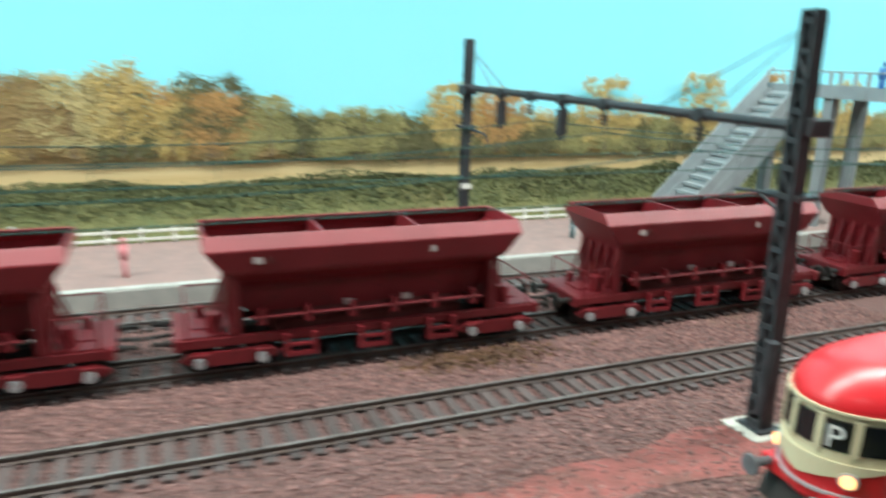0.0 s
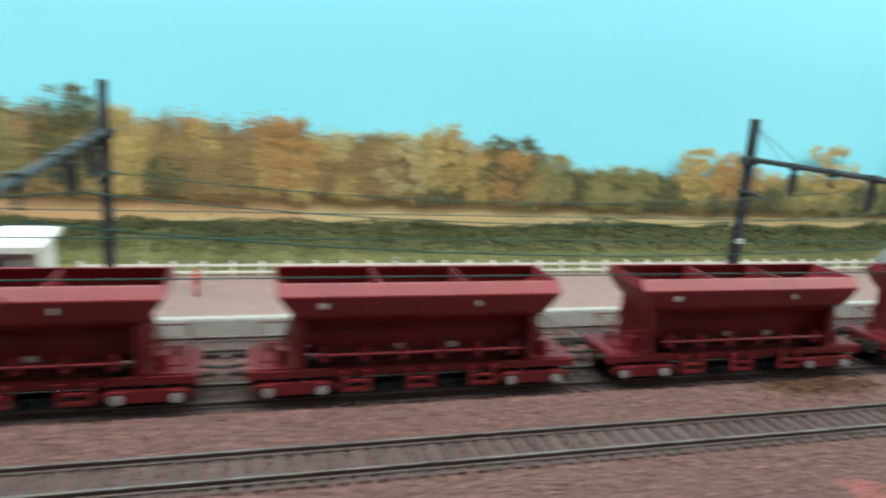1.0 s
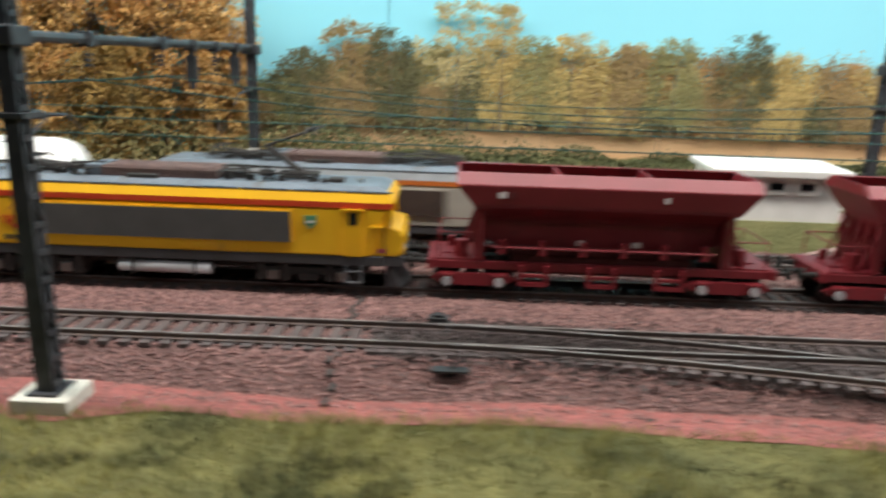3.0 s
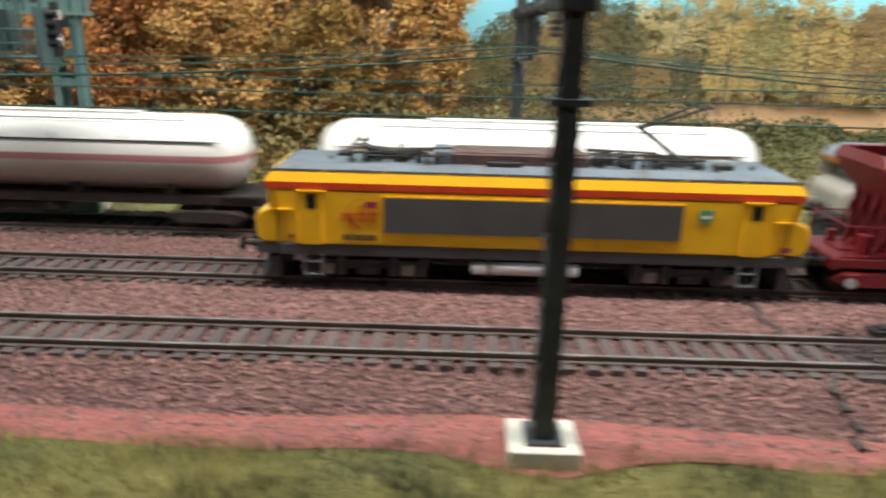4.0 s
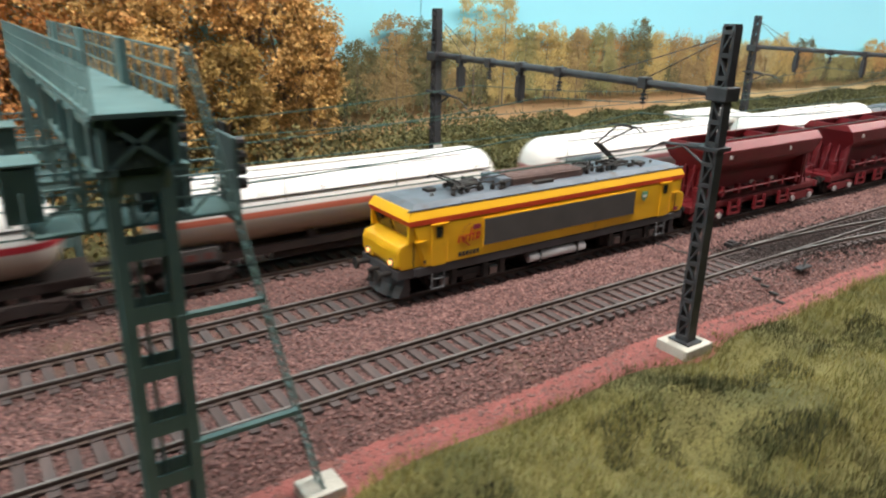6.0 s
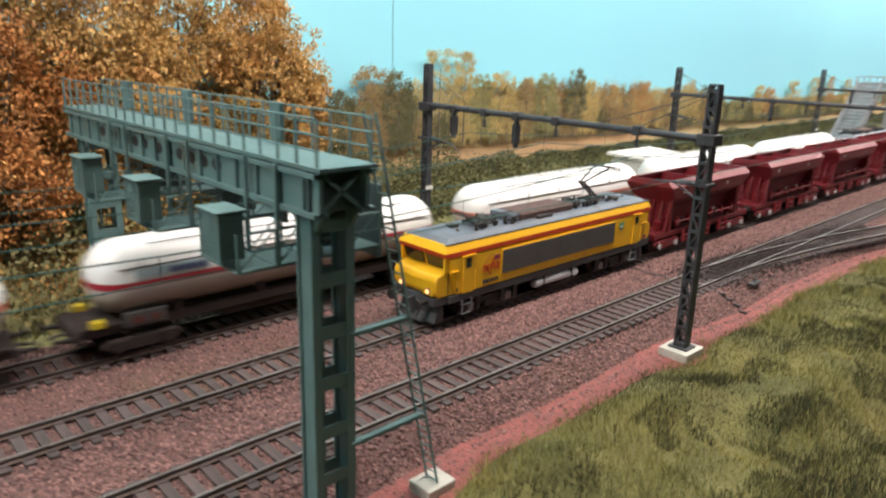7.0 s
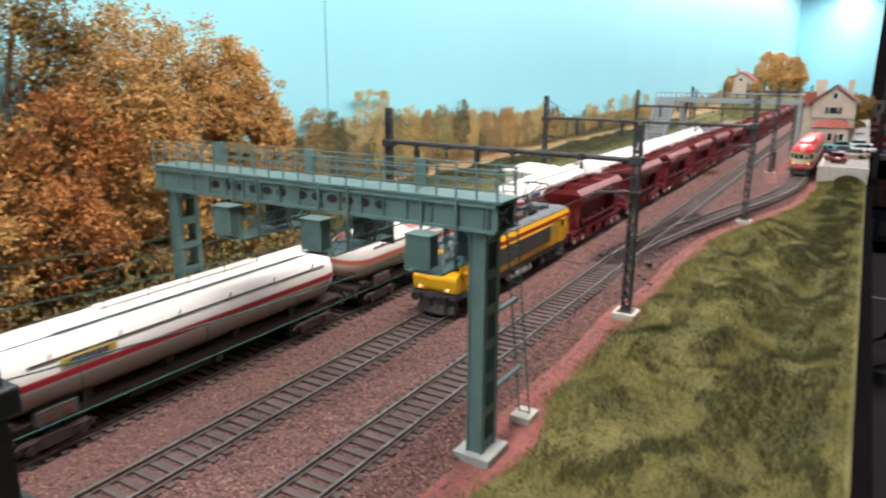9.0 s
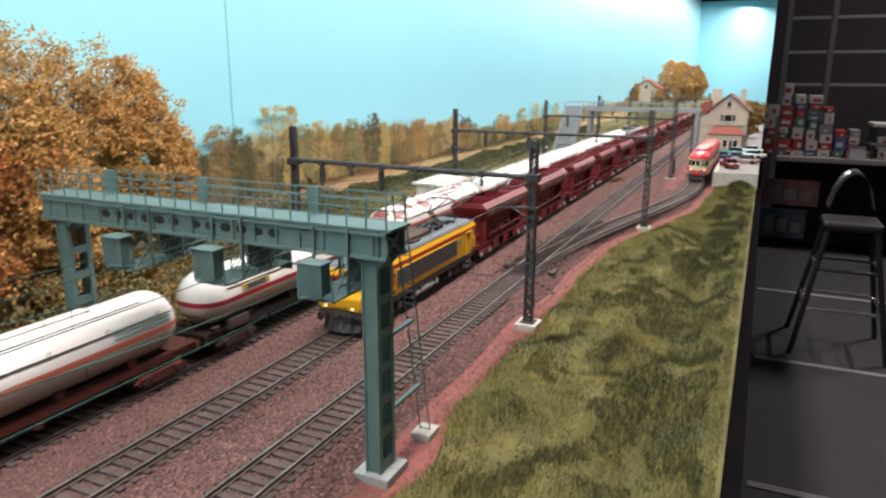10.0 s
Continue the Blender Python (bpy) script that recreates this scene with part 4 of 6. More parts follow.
        for xx, w in ((-41, 3.0), (-37, 1.8), (22, 1.6)):
            part("marking", one_box(xx - w / 2, xx + w / 2, s * 17.2 - 0.22, s * 17.2 + 0.22, 40.2, 42.4), MARKS if xx < -40 or xx > 0 else OXIDE_DARK, t)
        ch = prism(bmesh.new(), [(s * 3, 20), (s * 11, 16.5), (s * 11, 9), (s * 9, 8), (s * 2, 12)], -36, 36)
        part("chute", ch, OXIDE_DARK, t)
    part("centre_beam", one_box(-60, 60, -3, 3, 9, 13), UNDER, t)
    for s in (-1, 1):
        bogie(t, s * 51, OXIDE)
    return t


HOPPERS = [-388.3 + 156.7 * k for k in range(13)]
first = hopper()
put(first, HOPPERS[0], LOCO_Y, 0)
for k, x in enumerate(HOPPERS[1:]):
    copy_thing(first, pose(x / 1000, LOCO_Y / 1000, 0))


# ---- tank wagons ----
def tank_paint(name, stripe, upper=(0.80, 0.80, 0.77), lower=(0.34, 0.29, 0.24), blotch=None):
    """White above, a stripe at mid height, grey-brown below getting darker downwards, by height on the tank."""
    m = mat(name, upper, 0.38, second=tuple(c * 0.94 for c in upper), scale=30)
    nt = m.node_tree
    b = nt.nodes["Principled BSDF"]
    old = b.inputs["Base Color"].links[0].from_socket
    sep = nt.nodes.new("ShaderNodeSeparateXYZ")
    nt.links.new(nt.nodes["Texture Coordinate"].outputs["Object"], sep.inputs[0])
    if blotch:
        n = nt.nodes.new("ShaderNodeTexNoise")
        n.inputs["Scale"].default_value, n.inputs["Detail"].default_value = 55, 3
        nt.links.new(nt.nodes["Texture Coordinate"].outputs["Object"], n.inputs["Vector"])
        r = nt.nodes.new("ShaderNodeMapRange")
        r.inputs[1].default_value, r.inputs[2].default_value = 0.54, 0.60
        nt.links.new(n.outputs[0], r.inputs[0])
        hi = nt.nodes.new("ShaderNodeMapRange")
        hi.inputs[1].default_value, hi.inputs[2].default_value = 0.040, 0.043
        nt.links.new(sep.outputs["Z"], hi.inputs[0])
        mul = nt.nodes.new("ShaderNodeMath")
        mul.operation = "MULTIPLY"
        nt.links.new(r.outputs[0], mul.inputs[0])
        nt.links.new(hi.outputs[0], mul.inputs[1])
        mx = nt.nodes.new("ShaderNodeMix")
        mx.data_type = "RGBA"
        nt.links.new(mul.outputs[0], mx.inputs[0])
        nt.links.new(old, mx.inputs[6])
        mx.inputs[7].default_value = (*blotch, 1)
        old = mx.outputs[2]
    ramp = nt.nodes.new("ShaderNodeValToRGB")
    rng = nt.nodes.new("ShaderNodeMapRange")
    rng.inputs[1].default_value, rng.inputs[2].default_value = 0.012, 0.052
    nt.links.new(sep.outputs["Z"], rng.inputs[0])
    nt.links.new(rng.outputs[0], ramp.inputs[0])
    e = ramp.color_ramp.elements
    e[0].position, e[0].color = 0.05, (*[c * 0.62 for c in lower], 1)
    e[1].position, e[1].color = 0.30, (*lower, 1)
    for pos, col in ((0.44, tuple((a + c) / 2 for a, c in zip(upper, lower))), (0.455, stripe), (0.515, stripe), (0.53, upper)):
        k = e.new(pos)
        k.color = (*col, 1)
    top = nt.nodes.new("ShaderNodeMath")
    top.operation = "GREATER_THAN"
    top.inputs[1].default_value = 0.0334
    nt.links.new(sep.outputs["Z"], top.inputs[0])
    mx = nt.nodes.new("ShaderNodeMix")
    mx.data_type = "RGBA"
    nt.links.new(top.outputs[0], mx.inputs[0])
    nt.links.new(ramp.outputs[0], mx.inputs[6])
    nt.links.new(old, mx.inputs[7])
    nt.links.new(mx.outputs[2], b.inputs["Base Color"])
    return m


FRAME_BROWN = mat("wagon_brown", (0.045, 0.030, 0.027), 0.75, second=(0.025, 0.019, 0.018), scale=90)
FRAME_RED = mat("wagon_red_frame", (0.16, 0.035, 0.025), 0.7, second=(0.10, 0.03, 0.025), scale=90)
PANEL_BLUE = mat("pale_blue_panel", (0.36, 0.47, 0.50), 0.5, second=(0.30, 0.40, 0.45), scale=120)
GREEN_INK = mat("pale_green_marks", (0.30, 0.46, 0.40), 0.5)
NAVY_INK = mat("dark_blue_marks", (0.06, 0.08, 0.2), 0.5)
GOLD_INK = mat("yellow_marks", (0.55, 0.42, 0.08), 0.5)
LAMP_YELLOW = mat("yellow_end_piece", (0.70, 0.52, 0.03), 0.5)
ORANGE_TAG = mat("orange_tag", (0.75, 0.13, 0.03), 0.5)
TANK_R, TANK_Z, TANK_HALF = 16.3, 32.0, 93.0


def tank_wagon(label, stripe, frame_mat, style, blotch=None, lower=(0.34, 0.29, 0.24), half=TANK_HALF):
    t = thing("tank_wagon", label, "tank wagon", group="white tank wagons of the moving train")
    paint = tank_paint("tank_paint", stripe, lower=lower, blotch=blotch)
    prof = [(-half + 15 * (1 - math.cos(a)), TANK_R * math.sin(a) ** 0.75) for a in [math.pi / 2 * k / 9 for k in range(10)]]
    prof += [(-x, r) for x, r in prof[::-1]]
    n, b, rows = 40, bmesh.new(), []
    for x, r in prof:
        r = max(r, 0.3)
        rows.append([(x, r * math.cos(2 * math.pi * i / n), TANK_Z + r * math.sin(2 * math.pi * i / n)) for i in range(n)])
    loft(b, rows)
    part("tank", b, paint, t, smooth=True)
    for s in (-1, 1):
        part("sill", one_box(-101, 101, s * 11 - 1.2, s * 11 + 1.2, 11.2, 15.2, 0.2), frame_mat, t)
        part("side_pipe", one_rod((-84, s * 15.4, TANK_Z + 6.6), (84, s * 15.4, TANK_Z + 6.6), 0.36, 6), UNDER, t)
        part("top_pipe", one_rod((-70, s * 9.6, TANK_Z + 14.6), (70, s * 9.6, TANK_Z + 14.6), 0.3, 6), UNDER, t)
        for k in range(6):
            xx = -75 + 30 * k
            part("pipe_post", one_rod((xx, s * 14.2, TANK_Z + 5), (xx, s * 15.6, TANK_Z + 9.4), 0.28, 5), UNDER, t)
        for xx in (-60, -20, 20, 60):
            part("saddle", one_box(xx - 2, xx + 2, s * 10 - 2.0, s * 10 + 2.0, 14.5, 19.5, 0.4), frame_mat, t)
        part("end_platform", one_box(min(s * 84, s * 102), max(s * 84, s * 102), -13, 13, 14.6, 15.6), frame_mat, t)
        part("head_stock", one_box(min(s * 100, s * 102.6), max(s * 100, s * 102.6), -14, 14, 10, 15, 0.3), frame_mat, t)
        buffers(t, s * 102.6, s, UNDER, 9.6, 12)
        part("coupling", one_rod((s * 102, 0, 11.5), (s * 109, 0, 10.6), 0.8, 8), UNDER, t)
        h = bmesh.new()
        for yy in (-12, 12):
            rod(h, (s * 100, yy, 15), (s * 100, yy, 25), 0.3, 6)
        rod(h, (s * 100, -12, 25), (s * 100, 12, 25), 0.3, 6)
        part("end_rail", h, frame_mat, t)
        bogie(t, s * 76, frame_mat, box_mat=FRAME_BROWN)
        part("brake_gear", one_box(-40, 12, s * 8 - 1, s * 8 + 1, 6.5, 10, 0.3), UNDER, t)
    part("centre_beam", one_box(-98, 98, -4, 4, 9.5, 14), UNDER, t)
    part("discharge_valve", one_rod((8, -12, 9), (8, 12, 9), 2.2, 10), frame_mat, t)
    # top walkway with a low rail
    part("walkway", one_box(-46, 46, -3, 3, TANK_Z + TANK_R, TANK_Z + TANK_R + 0.7), WHITE, t)
    for s in (-1, 1):
        for k in range(5):
            part("walkway_post", one_rod((-44 + 22 * k, s * 4.4, TANK_Z + TANK_R), (-44 + 22 * k, s * 4.4, TANK_Z + TANK_R + 5), 0.22, 5), UNDER, t)
    # marks at one end of the side
    for s in (-1, 1):
        y = s * (TANK_R + 0.1)
        part("equipment_case", one_box(-83, -66, s * 12.5 - 2, s * 12.5 + 2, 13, 19.5, 0.4), GRILLE if style != "red_tag" else UNDER, t, "dark equipment case on the frame")
        part("case_mark", one_box(-80, -76, s * 14.6 - 0.15, s * 14.6 + 0.15, 14.4, 17.4), FRAME_RED, t)
        part("case_mark", one_box(-72, -69, s * 14.6 - 0.15, s * 14.6 + 0.15, 14.4, 17.4), ORANGE_TAG if style == "red_tag" else FRAME_RED, t)
        part("end_block", one_box(-96, -91, s * 12.4 - 2, s * 12.4 + 2, 15.4, 18.4, 0.4), LAMP_YELLOW if style == "panel" else frame_mat, t)
        if style == "panel":
            part("mark_panel", one_box(-78, -46, s * 16.3 - 0.3, s * 16.3 + 0.3, 34.2, 38.0), PANEL_BLUE, t, "pale blue marked panel")
            for k in range(6):
                part("mark_bar", one_box(-64 + 2.8 * k, -62 + 2.8 * k, s * 16.75 - 0.1, s * 16.75 + 0.1, 34.8, 37.0), NAVY_INK, t)
        elif style == "gold":
            part("mark_panel", one_box(-72, -48, s * 16.2 - 0.35, s * 16.2 + 0.35, 34.6, 37.8), GOLD_INK, t, "yellow and dark marked panel")
            for k in range(6):
                part("mark_bar", one_box(-68 + 2.8 * k, -66 + 2.8 * k, s * 16.7 - 0.1, s * 16.7 + 0.1, 35.0, 37.4), NAVY_INK, t)
        elif style == "green":
            for k in range(12):
                for j in range(3):
                    part("mark_bar", one_box(48 + 2.9 * k, 50 + 2.9 * k, s * (16.25 - 0.35 * j) - 0.2, s * (16.25 - 0.35 * j) + 0.2, 34.4 + 2 * j, 35.6 + 2 * j), GREEN_INK, t)
    return t


ROSE, RUST, CRIMSON = (0.45, 0.20, 0.21), (0.62, 0.17, 0.11), (0.38, 0.02, 0.035)
TANKS = [
    tank_wagon("white gas tank wagon with a thin rust red stripe", RUST, FRAME_BROWN, "gold"),
    tank_wagon("white gas tank wagon with a faded rose stripe and blue panel", ROSE, FRAME_BROWN, "panel", lower=(0.46, 0.42, 0.40)),
    tank_wagon("white gas tank wagon with rust stripe and beige belly", RUST, FRAME_BROWN, "plain", lower=(0.38, 0.30, 0.23)),
    tank_wagon("white gas tank wagon with a crimson stripe", CRIMSON, FRAME_BROWN, "panel"),
    tank_wagon("white gas tank wagon with red blotches on its top", RUST, FRAME_BROWN, "plain", blotch=(0.30, 0.06, 0.05), lower=(0.42, 0.33, 0.25), half=102.0),
    tank_wagon("clean white gas tank wagon with a crimson stripe", CRIMSON, FRAME_BROWN, "gold", half=100.0),
    tank_wagon("white gas tank wagon with green marks and red bogies", RUST, FRAME_RED, "green"),
]


def train_x(t):
    """The middle of the second tank wagon at t seconds."""
    return -592 - TANK_HALF + 170 * (t - 4.5)


# ---- backdrop print, trees, grass, stones ----
def flakes(name, centers, normals_bias, size, material, parent=None, label="", seed=1, flat=0.0):
    """Many small leaf-like quads at the given places, as one mesh. flat: how far they face the front."""
    rng = np.random.RandomState(seed)
    n = len(centers)
    a = rng.normal(size=(n, 3))
    a[:, 1] *= 1 - flat
    a /= np.linalg.norm(a, axis=1)[:, None]
    c = rng.normal(size=(n, 3))
    c[:, 1] *= 1 - flat
    c -= a * (a * c).sum(1)[:, None]
    c /= np.linalg.norm(c, axis=1)[:, None]
    s = size * rng.uniform(0.6, 1.35, (n, 1))
    corners = [centers + a * s * u + c * s * v * 0.7 for u, v in ((-0.5, -0.2), (0.0, -0.5), (0.5, 0.1), (0.05, 0.5))]
    v = np.stack(corners, 1).reshape(-1, 3) / 1000
    return mesh_object(name, v, np.arange(4 * n).reshape(-1, 4), material, parent, label)


def mesh_object(name, v, f, material, parent=None, label=""):
    me = bpy.data.meshes.new(name)
    me.from_pydata(v.tolist(), [], f.tolist())
    me.materials.append(material)
    ob = new(name, me)
    if parent is not None:
        ob.parent = parent
    if label:
        tagged(ob, label)
    return ob


def leaf(name, c, c2, spots=None):
    return mat(name, c, 0.8, second=c2, scale=45, island=0.26 if name.startswith("print") else 0.35, spots=spots, spot_scale=35, spot_at=0.58)


GOLD = leaf("golden_leaves", (0.58, 0.36, 0.12), (0.42, 0.25, 0.08), (0.48, 0.21, 0.06))
TAN = leaf("tan_leaves", (0.66, 0.42, 0.15), (0.52, 0.30, 0.10), (0.55, 0.27, 0.07))
OLIVE = leaf("olive_leaves", (0.36, 0.23, 0.06), (0.25, 0.16, 0.045), (0.46, 0.21, 0.045))
RUSSET = leaf("russet_leaves", (0.50, 0.21, 0.055), (0.36, 0.16, 0.05), (0.52, 0.30, 0.09))
BARK = mat("bark", (0.22, 0.17, 0.12), 0.9, second=(0.12, 0.09, 0.07), scale=200)
P_YELLOW = leaf("print_yellow", (0.60, 0.45, 0.17), (0.44, 0.33, 0.12))
P_GREEN = leaf("print_green", (0.35, 0.32, 0.13), (0.24, 0.23, 0.095))
P_DARK = leaf("print_dark", (0.16, 0.15, 0.065), (0.10, 0.10, 0.045))
P_BROWN = leaf("print_brown", (0.38, 0.27, 0.115), (0.26, 0.18, 0.08))
P_ORANGE = leaf("print_orange", (0.54, 0.32, 0.12), (0.40, 0.24, 0.09))
P_PALE = leaf("print_pale", (0.58, 0.49, 0.24), (0.44, 0.37, 0.17))
HEDGE = leaf("hedge_leaves", (0.115, 0.125, 0.05), (0.07, 0.085, 0.035))
BUSH = leaf("bush_leaves", (0.17, 0.155, 0.055), (0.10, 0.105, 0.04))


def tree(x, y, z, height, width, material, seed, n=5200, leaf_size=2.6, label="autumn tree with golden brown leaves", bare=0.22):
    """A tapered trunk, forked limbs and a crown of leaf clumps of uneven outline."""
    rng = random.Random(seed)
    t = thing("tree", label, "tree", x, y, z, group="autumn trees beside the line")
    tr = bmesh.new()
    rod(tr, (0, 0, -4), (rng.uniform(-3, 3), rng.uniform(-2, 2), height * 0.45), height * 0.022, 8, height * 0.012)
    part("trunk", tr, BARK, t)
    tips = []
    for k in range(15):
        a, u = rng.uniform(0, 2 * math.pi), rng.uniform(0.16, 0.6)
        base = Vector((0, 0, height * u))
        r = width * rng.uniform(0.25, 0.5) * (1.15 - 0.5 * u)
        tip = base + Vector((math.cos(a) * r, math.sin(a) * r * 0.6, height * rng.uniform(0.12, 0.42)))
        lb = bmesh.new()
        rod(lb, base, base.lerp(tip, 0.55) + Vector((0, 0, height * 0.02)), height * 0.009, 6, height * 0.006)
        rod(lb, base.lerp(tip, 0.55) + Vector((0, 0, height * 0.02)), tip, height * 0.006, 5, height * 0.002)
        part("limb", lb, BARK, t)
        tips.append(tip)
    nr = np.random.RandomState(seed)
    clumps = []
    for k in range(int(n / 48)):
        if k % 2:
            c = tips[rng.randrange(len(tips))] + Vector((rng.gauss(0, width * 0.07), rng.gauss(0, width * 0.05), rng.gauss(0, height * 0.06)))
        else:
            u = rng.uniform(bare, 1.0)
            rr = width * 0.5 * math.sin(math.pi * min(1, (u - bare * 0.6) / (1.04 - bare * 0.6)) ** 0.8) * rng.uniform(0.55, 1.05)
            a = rng.uniform(0, 2 * math.pi)
            c = Vector((math.cos(a) * rr, math.sin(a) * rr * 0.62, height * u))
        clumps.append(np.array(c) + nr.normal(size=(48, 3)) * np.array([width * 0.045, width * 0.035, width * 0.034]))
    pts = np.concatenate(clumps)
    pts = pts[pts[:, 1] < BOARD_Y - y - 3]
    flakes("crown", pts, 0, leaf_size, material, t, seed=seed)
    return t


# trees in relief behind the left stretch
rt = random.Random(11)
for k, (x, y, h, w, m) in enumerate((
        (-618, 430, 136, 64, TAN), (-606, 424, 96, 50, GOLD), (-640, 426, 150, 66, TAN), (-688, 430, 152, 78, GOLD), (-735, 420, 166, 96, GOLD), (-800, 426, 186, 106, OLIVE), (-790, 402, 120, 84, RUSSET),
        (-870, 422, 194, 112, GOLD), (-900, 400, 112, 84, RUSSET), (-960, 425, 180, 110, OLIVE), (-985, 402, 130, 92, GOLD), (-1060, 420, 184, 116, GOLD),
        (-1080, 400, 128, 90, RUSSET), (-1160, 420, 180, 116, OLIVE), (-1260, 420, 184, 118, GOLD), (-1370, 420, 180, 118, GOLD), (-1480, 420, 180, 118, OLIVE),
        (-722, 400, 92, 70, GOLD), (-668, 404, 84, 56, OLIVE), (-845, 396, 90, 70, GOLD), (-940, 394, 84, 66, OLIVE))):
    tree(x, y, ground_z(x, y) - 2, h, w, m, 100 + k, n=(26000 if w > 80 else 15000) if x > -1120 else 8000, leaf_size=2.1, label="bushy autumn tree with " + {TAN: "tan", GOLD: "golden", OLIVE: "olive brown", RUSSET: "russet orange"}[m] + " foliage on the slope", bare=0.10)

# low brown undergrowth below the trees
rng = np.random.RandomState(5)
n = 26000
ux = rng.uniform(-1500, -600, n)
uy = 352 + 60 * rng.beta(2.2, 1.2, n)
uz = np.array([ground_z(a, c) for a, c in zip(ux, uy)]) + rng.exponential(4.0, n) * (uy - 340) / 60
tagged(flakes("undergrowth", np.stack([ux, uy, uz], 1), 0, 2.6, GOLD, seed=6), "low golden brown undergrowth below the trees", "undergrowth", kind="stuff")

# printed field and tree line on the board
SKYLINE = ((-620, 70), (-577, 74), (-519, 98), (-464, 102), (-401, 103), (-324, 101), (-255, 99), (-207, 97), (-123, 96), (-67, 91), (43, 85), (90, 70), (181, 69), (640, 72), (1400, 70), (3900, 60))


def skyline(x):
    for (a, za), (c, zc) in zip(SKYLINE, SKYLINE[1:]):
        if a <= x <= c:
            return za + (zc - za) * (x - a) / (c - a)
    return 60


SEAM = mat("pale_seam", (0.16, 0.36, 0.42), 0.6)
tagged(part("backdrop_seam", one_box(-497.4, -497.15, BOARD_Y - 0.5, BOARD_Y - 0.1, 60, 330), SEAM), "thin dark joint line in the sky board", "backdrop", kind="structure")
for xa, xb, surface, words in ((-640, -110, FIELD, "printed ochre stubble field on the backdrop"), (-110, X1 - 20, FIELD_PALE, "printed pale yellow field on the backdrop")):
    strip = one_box(xa, xb, BOARD_Y - 1.2, BOARD_Y - 0.4, 20, 54)
    tagged(part("printed_field", strip, surface), words, "backdrop", kind="structure")
rb = random.Random(4)
palette = lambda x: ((P_DARK, P_BROWN, P_GREEN) if x < -490 else (P_PALE, P_GREEN, P_YELLOW, P_PALE) if x < -395 else (P_YELLOW, P_PALE, P_YELLOW, P_BROWN, P_ORANGE) if x < -220 else (P_BROWN, P_ORANGE, P_YELLOW, P_PALE, P_BROWN) if x < -60 else (P_YELLOW, P_PALE, P_ORANGE, P_GREEN) if x < 60 else (P_GREEN, P_GREEN, P_DARK) if x < 190 else (P_YELLOW, P_ORANGE, P_BROWN, P_GREEN))


def printed_tree(x, top, width, material, seed, depth, form="slim"):
    """A tree of the printed tree line: a low relief of small flakes on the board. form: slim, round or tall (crown on a bare stem)."""
    t = thing("backdrop_tree", "distant autumn tree of the backdrop's tree line", "tree", x, BOARD_Y - depth, 46, group="tree line on the backdrop")
    h = top - 46
    nr = np.random.RandomState(seed)
    tk = one_rod((0, 0, -1), (nr.uniform(-1.5, 1.5), 0, h * 0.8), 0.8 if form == "tall" else 0.5, 5, 0.25)
    part("trunk", tk, BARK, t)
    low = {"slim": 0.10, "round": 0.12, "tall": 0.34}[form]
    cl = []
    for k in range({"slim": 44, "round": 78, "tall": 62}[form]):
        u = nr.uniform(0, 1)
        swell = math.sin(math.pi * (0.10 + 0.82 * u)) ** (0.55 if form == "round" else 0.8)
        if form == "tall":
            swell = (1.2 * math.sin(math.pi * (0.16 + 0.70 * u)) ** 0.5) * (0.74 + 0.26 * math.sin(9 * u + seed))
        half = width * 0.5 * swell
        c = np.array([half * nr.uniform(-1, 1), 0, h * (low + (0.95 - low) * u)])
        tall = 1.5 if form == "slim" else 0.8
        cl.append(c + nr.normal(size=(38, 3)) * np.array([2.5, 0.35, 2.1 * tall]))
    pts = np.concatenate(cl)
    pts[:, 1] = np.clip(pts[:, 1], -1.2, 1.2)
    flakes("crown", pts, 0, 1.55, material, t, seed=seed, flat=0.9)


k = 0
x = -622.0
while x < 640:
    x += rb.uniform(7, 11)
    top = skyline(x)
    printed_tree(x, max(60, 49 + (top - 49) * rb.uniform(0.90, 1.10)), rb.uniform(22, 34), rb.choice(palette(x)), 300 + k, rb.uniform(2.6, 4.6))
    k += 1
    if k % 2:
        printed_tree(x + rb.uniform(-4, 4), 49 + (top - 49) * rb.uniform(0.35, 0.75), rb.uniform(20, 32), rb.choice((P_DARK, P_DARK, P_BROWN, P_GREEN) if x < -480 else (P_DARK, P_BROWN, P_BROWN, P_YELLOW, P_GREEN) if x < 90 else (P_DARK, P_GREEN)), 600 + k, 5.4)
# single trees that stand out of the printed wood
for x, top, w, m, form in (
        (-556, 97, 40, P_DARK, "round"), (-522, 118, 44, P_BROWN, "round"), (-495, 112, 34, P_DARK, "round"), (-450, 133, 50, P_PALE, "tall"), (-419, 131, 34, P_YELLOW, "tall"),
        (-396, 112, 30, P_GREEN, "round"), (-371, 113, 36, P_YELLOW, "round"), (-333, 107, 24, P_BROWN, "round"), (-301, 111, 36, P_GREEN, "round"), (-255, 116, 40, P_DARK, "round"),
        (-120, 101, 44, P_ORANGE, "round"), (-62, 93, 36, P_BROWN, "round"), (-36, 95, 44, P_PALE, "round"), (-9, 103, 36, P_YELLOW, "round"), (42, 97, 56, P_DARK, "round"),
        (46, 85, 42, P_ORANGE, "round"), (78, 84, 36, P_GREEN, "round"), (138, 76, 60, P_GREEN, "round"), (205, 94, 46, P_YELLOW, "round"), (240, 91, 42, P_ORANGE, "round"),
        (332, 102, 66, P_YELLOW, "round"), (424, 108, 54, P_YELLOW, "round"), (496, 109, 42, P_ORANGE, "round"), (585, 104, 46, P_YELLOW, "round")):
    printed_tree(x, top, w, m, 300 + k, 6.0, form)
    k += 1
